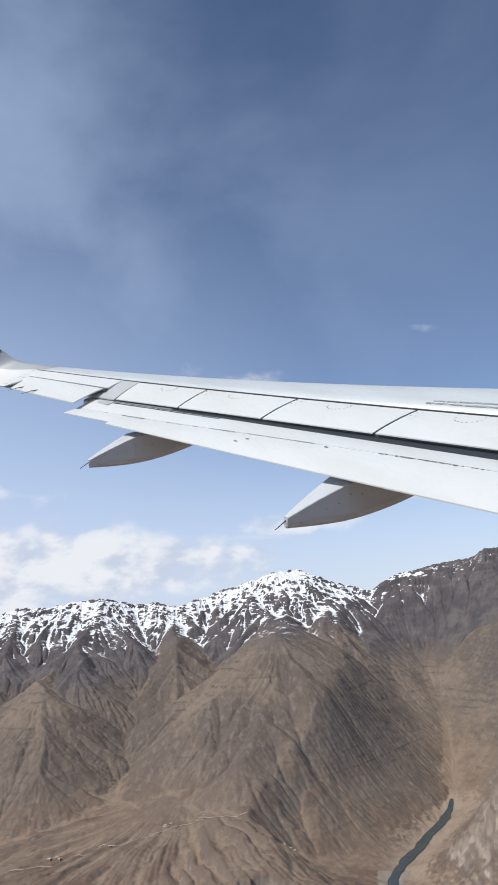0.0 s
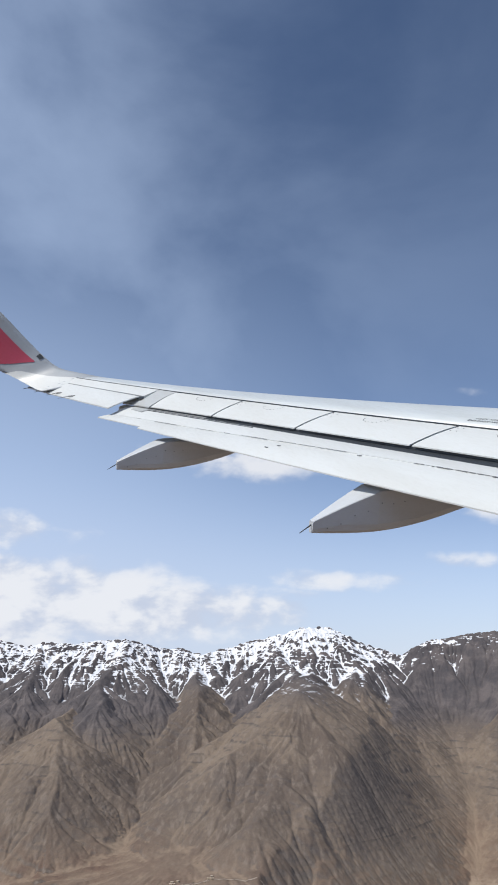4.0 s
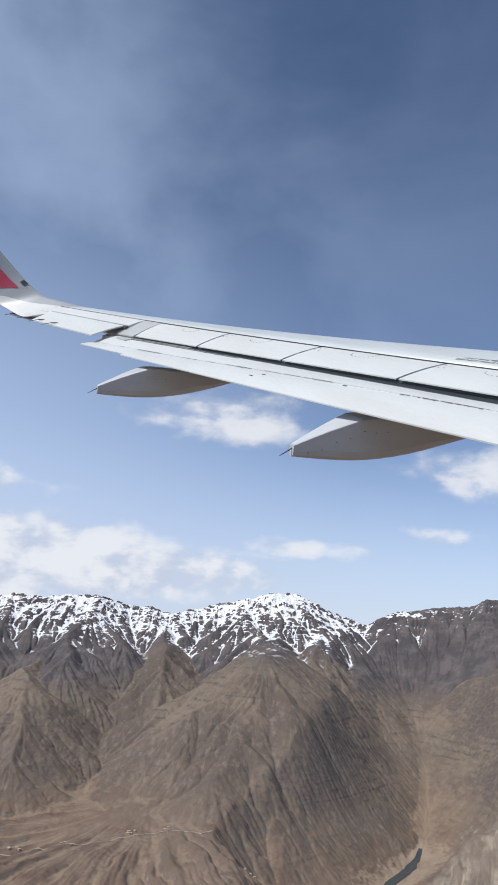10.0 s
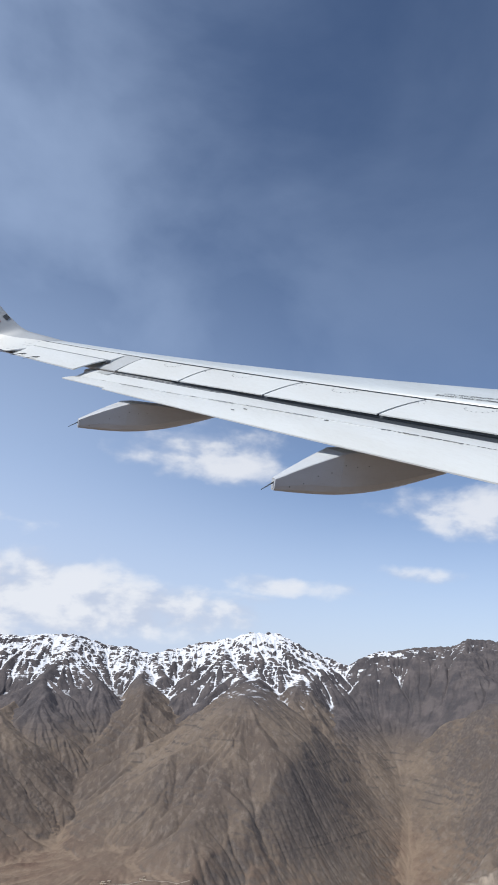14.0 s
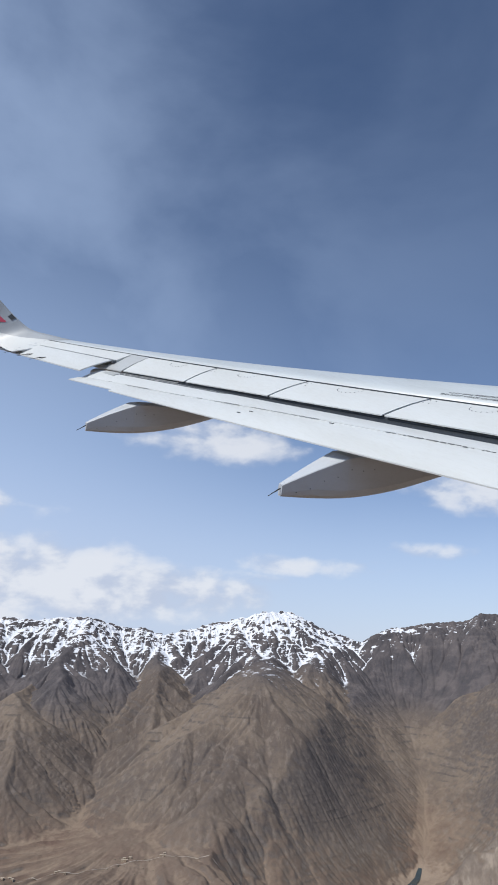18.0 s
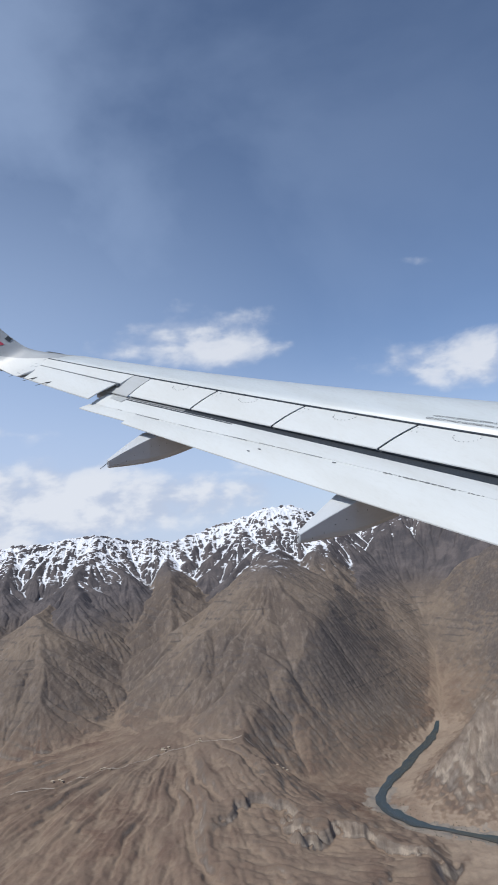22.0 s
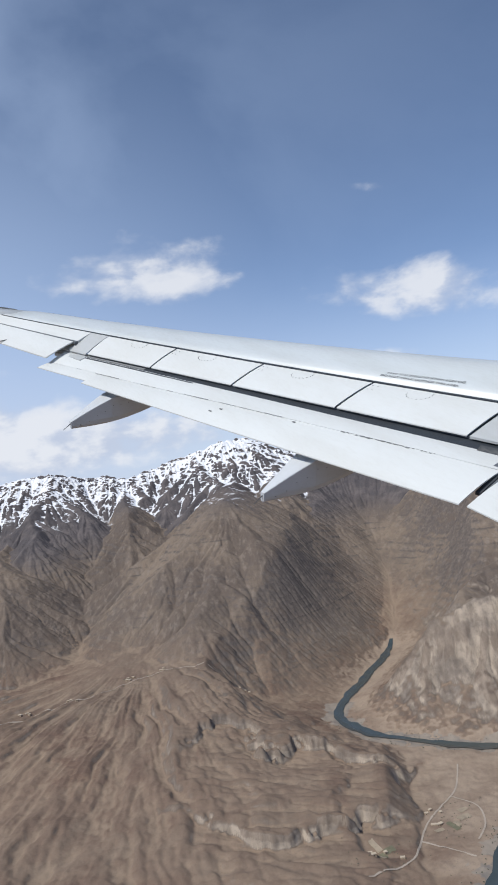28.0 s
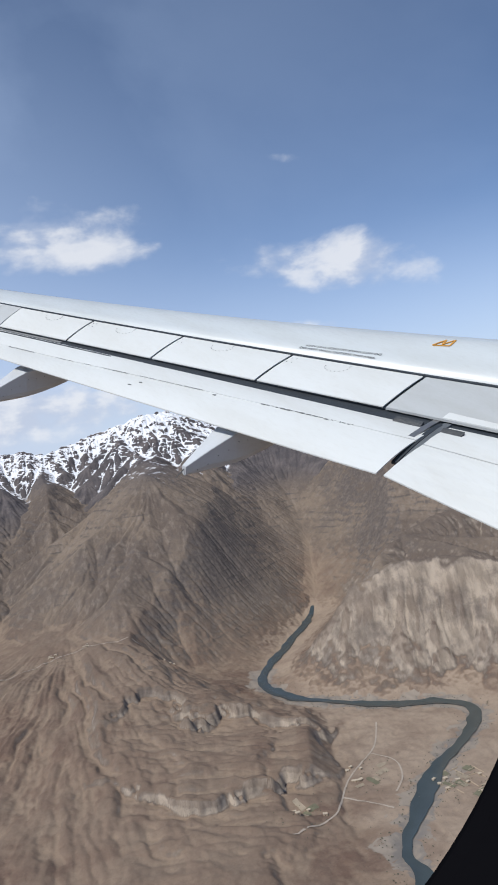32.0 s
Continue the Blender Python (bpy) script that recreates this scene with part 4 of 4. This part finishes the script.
pick = which[:-1, :-1]
grid_mesh("mountain_range", land, pick == 1, "snow-capped rocky mountain range with steep spurs", "mountain range", material=SLATE)
for k, text in enumerate(("bare brown pyramid-shaped mountain above the gravel fan", "dark brown mountain beside the gravel fan", "tan hill with a pale eroded cliff above the river", "tall brown ribbed mountain behind the cliff",
                          "grey-brown mountain behind the river gorge", "brown mountain in front of the snowy range", "tan mountain at the valley's side", "low brown hill at the valley's edge")):
    grid_mesh("mountain", land, pick == k + 2, text, "mountain", "", BLUFF if k == 2 else GROUND)
grid_mesh("valley_ground", land, pick == 0, "bare brown valley floor with gravel fans and gullies", "valley floor")


def height(x, y):
    i, j = np.clip((x - X0) / CELL, 0, NX - 2), np.clip((y - Y0) / CELL, 0, NY - 2)
    a, b = int(i), int(j)
    f, g = i - a, j - b
    return float((land[a, b] * (1 - f) + land[a + 1, b] * f) * (1 - g) + (land[a, b + 1] * (1 - f) + land[a + 1, b + 1] * f) * g)


def ribbon(name, points, full, lift, material, label, category, vary=0.0, level=None, kind="structure", taper=lambda p: 1.0):
    """A draped strip along a course."""
    bm = bmesh.new()
    rows = []
    for i, p in enumerate(points):
        t = (points[min(i + 1, len(points) - 1)] - points[max(i - 1, 0)]).normalized()
        n = Vector((-t.y, t.x))
        width = full * taper(p)
        w = width * (1 + vary * (noise.noise((i * 0.07, 3.0, full)) + 0.6 * noise.noise((i * 0.31, 5.0, full))))
        w2 = width * (1 + vary * (noise.noise((i * 0.07, 9.0, full)) + 0.6 * noise.noise((i * 0.31, 1.0, full))))
        edge = [p + n * lerp(-w, w2, f) * 0.5 for f in span(0, 1, 5)]
        rows.append([(q.x, q.y, (height(q.x, q.y) if level is None else level(q.y)) + lift) for q in edge])
    sheet(bm, rows)
    return tagged(part(name, bm, material, smooth=True), label, category, kind=kind)


ribbon("river", [p for p in course if p.y < 3020], 34, 2.0, WATER, "narrow blue-green mountain river", "river", 0.85, taper=lambda p: min(1, max(0.06, (3120 - p.y) / 300)))
for pts in (((640, 1850), (586, 1732), (520, 1660), (460, 1591), (420, 1520), (390, 1468), (330, 1430), (270, 1400)), ((560, 1700), (600, 1640), (585, 1560), (540, 1500)), ((430, 1535), (470, 1500), (520, 1440)),
            ((-900, 2300), (-690, 2370), (-560, 2420), (-420, 2450), (-250, 2525), (-126, 2545), (0, 2490), (140, 2400))):
    ribbon("track", curve(pts, 12), 4, 1.2, TRACK, "pale dusty dirt track across the valley", "dirt road", 0.3)

# white peaks far behind the crest
xs, ys = np.meshgrid(np.arange(-3600, 5200, 32.0), np.arange(5600, 7600, 32.0), indexing="ij")
far = 1648 + 120 * lattice(xs / 520, ys * 0 + 0.5, 71) + 60 * lattice(xs / 210, ys * 0 + 0.5, 73) - 0.42 * np.abs(ys - 6500 + 160 * lattice(xs / 600, ys / 600, 75)) + 52 * layers(xs, ys, 420, 77, 5, True) - 25
nx, ny = xs.shape
me = bpy.data.meshes.new("far_peaks")
at = np.arange(nx * ny).reshape(nx, ny)
me.from_pydata(np.stack((xs, ys, far), -1).reshape(-1, 3).tolist(), [], np.stack((at[:-1, :-1], at[1:, :-1], at[1:, 1:], at[:-1, 1:]), -1).reshape(-1, 4).tolist())
me.materials.append(GROUND)
tagged(new("far_peaks", me), "distant snow-covered peaks behind the rocky crest", "mountain range", kind="structure")

# the plain all around, lower than the mountains
bm = bmesh.new()
R = 30
sheet(bm, [[(x * 1000.0, y * 1000.0, 560 + 60 * noise.noise((x * 0.31, y * 0.37, 2.0))) for y in range(-R, R + 1, 2)] for x in range(-R, R + 1, 2)])
tagged(part("ground", bm, GROUND, smooth=True), "bare brown ground reaching the horizon", "ground", kind="structure")


# ---------------- houses by the river ----------------
CLAY = paint("mud_brick", (0.40, 0.32, 0.235), 0.95, 0.25, 0.4)
ROOF = paint("mud_roof", (0.46, 0.39, 0.30), 0.95, 0.25, 0.4)


def box(bm, x0, x1, y0, y1, z0, z1):
    loft(bm, [[(x0, y0, z), (x1, y0, z), (x1, y1, z), (x0, y1, z)] for z in (z0, z1)])


def house(x, y, w, d, h, turn):
    ob = thing("house", "small flat-roofed mud house on the valley floor", "house", Matrix.Translation((x, y, height(x, y) - 0.5)) @ pose(0, 0, 0, 0, 0, turn), "houses by the river")
    bm = bmesh.new()
    box(bm, -w / 2, w / 2, -d / 2, d / 2, -2, h)
    part("wall", bm, CLAY, ob)
    bm = bmesh.new()
    box(bm, -w / 2 - 0.4, w / 2 + 0.4, -d / 2 - 0.4, d / 2 + 0.4, h + 0.01, h + 0.6)
    part("roof", bm, ROOF, ob)
    bm = bmesh.new()
    box(bm, -0.7, 0.7, -d / 2 - 0.15, -d / 2 + 0.1, 0, 2.4)
    part("door", bm, LINER, ob)


rnd = random.Random(12)
for cx_, cy_, n, r in ((690, 1470, 9, 55), (520, 1610, 7, 45), (-560, 2440, 3, 35), (-420, 2465, 3, 30), (-250, 2540, 4, 30), (-110, 2555, 3, 25), (130, 2420, 3, 30), (330, 1470, 4, 40)):
    for i in range(n):
        house(cx_ + rnd.uniform(-r, r), cy_ + rnd.uniform(-r, r), rnd.uniform(6, 11), rnd.uniform(5, 8), rnd.uniform(3, 5), rnd.uniform(-30, 30))

# small fields on the flat ground by the houses
def field(x, y, w, d, turn, material, label):
    bm = bmesh.new()
    c, s = math.cos(turn), math.sin(turn)
    rows = []
    for u in span(-0.5, 0.5, 7):
        row = []
        for v in span(-0.5, 0.5, 7):
            k = 1 + 0.16 * noise.noise((x + u * 3, y + v * 3, 4.0))
            px, py = x + (u * w * c - v * d * s) * k, y + (u * w * s + v * d * c) * k
            row.append((px, py, height(px, py) + 1.1))
        rows.append(row)
    sheet(bm, rows)
    tagged(part("field", bm, material, smooth=True), label, "field", group="fields by the river")


for fx, fy, n, r in ((700, 1480, 10, 60), (530, 1620, 6, 55), (320, 1480, 4, 45)):
    for i in range(n):
        a = 0.35 + rnd.choice((0, 1.57)) + rnd.uniform(-0.15, 0.15)
        dry = rnd.random() < 0.6
        field(fx + rnd.uniform(-r, r), fy + rnd.uniform(-r, r), rnd.uniform(16, 40), rnd.uniform(10, 22), a, FIELD if dry else CROP, "pale dry field on the valley floor" if dry else "dull green field on the valley floor")

# scrub along the water and in the hamlets
verts, faces = [], []
for i in range(600):
    if i % 3:
        p = rnd.choice([q for q in course if q.y < 2300])
        x, y = p.x + rnd.choice((-1, 1)) * rnd.uniform(26, 60), p.y + rnd.uniform(-20, 20)
    else:
        cx_, cy_ = rnd.choice(((690, 1470), (520, 1610), (320, 1470), (-250, 2530)))
        x, y = cx_ + rnd.gauss(0, 45), cy_ + rnd.gauss(0, 45)
    r, h, z = rnd.uniform(0.9, 2.2), rnd.uniform(1.2, 3.6), height(x, y) - 0.3
    b = len(verts)
    verts += [(x, y, z)] + [(x + r * rnd.uniform(0.7, 1.2) * math.cos(a * 1.257), y + r * rnd.uniform(0.7, 1.2) * math.sin(a * 1.257), z + h * rnd.uniform(0.35, 0.6)) for a in range(5)] + [(x + rnd.uniform(-0.4, 0.4), y, z + h)]
    for a in range(5):
        faces += [(b, b + 1 + a, b + 1 + (a + 1) % 5), (b + 6, b + 1 + (a + 1) % 5, b + 1 + a)]
me = bpy.data.meshes.new("scrub")
me.from_pydata(verts, [], faces)
me.materials.append(SHRUB)
tagged(new("scrub", me), "grey-green scrub along the river and houses", "scrub", kind="stuff")

# field walls beside the houses
for k in range(16):
    x, y, a = 690 + rnd.uniform(-60, 70), 1475 + rnd.uniform(-60, 60), rnd.choice((0.25, 1.82)) + rnd.uniform(-0.1, 0.1)
    ln = rnd.uniform(15, 40)
    pts = [Vector((x + ln * math.cos(a) * f, y + ln * math.sin(a) * f)) for f in span(0, 1, 5)]
    bm = bmesh.new()
    side = Vector((-math.sin(a), math.cos(a))) * 0.8
    loft(bm, [[(*(p + side), height(p.x, p.y) - 1), (*(p - side), height(p.x, p.y) - 1), (*(p - side), height(p.x, p.y) + 1.6), (*(p + side), height(p.x, p.y) + 1.6)] for p in pts])
    tagged(part("field_wall", bm, CLAY), "low mud wall round a small field", "field wall", group="field walls")

# ---------------- the aircraft's body, behind the eye ----------------
body = thing("aircraft", "white airliner fuselage that carries the wing", "aircraft", AIR)
bm = bmesh.new()
ring = [(-2.75 + 2.1 * math.cos(2 * math.pi * i / 40), 0.70 + 2.2 * math.sin(2 * math.pi * i / 40)) for i in range(40)]
loft(bm, [[(x, -2.75 + (y + 2.75) * k, 0.70 + (z - 0.70) * k) for y, z in ring] for x, k in ((-16, 0.55), (-9, 0.95), (-4, 1.0), (6, 1.0), (14, 1.0), (17, 0.8), (18.5, 0.3))])
part("fuselage", bm, WHITE, body, smooth=True)
# the cabin's dimness is put into the colour: flat black without gloss
BLACK, _, black_surface = surface("shaded_lining")
black_surface.inputs["Base Color"].default_value = (0.004, 0.004, 0.005, 1)
black_surface.inputs["Roughness"].default_value, black_surface.inputs["Specular IOR Level"].default_value = 1.0, 0.0
# the lower front corner of the window's dark surround, rounded on its inner edge
bm = bmesh.new()
rings = []
for a in span(radians(-72), radians(10), 14):
    c, q = math.cos(a), math.sin(a)
    rings.append([(-0.441 + r * c, y, 1.464 + r * q) for r, y in ((0.250, -0.192), (0.238, -0.200), (0.236, -0.215), (0.244, -0.40), (0.262, -1.20), (0.345, -1.20), (0.345, -0.192))])
loft(bm, rings)
part("window_surround", bm, BLACK, body, "window surround, painted black for the dim cabin", smooth=False)
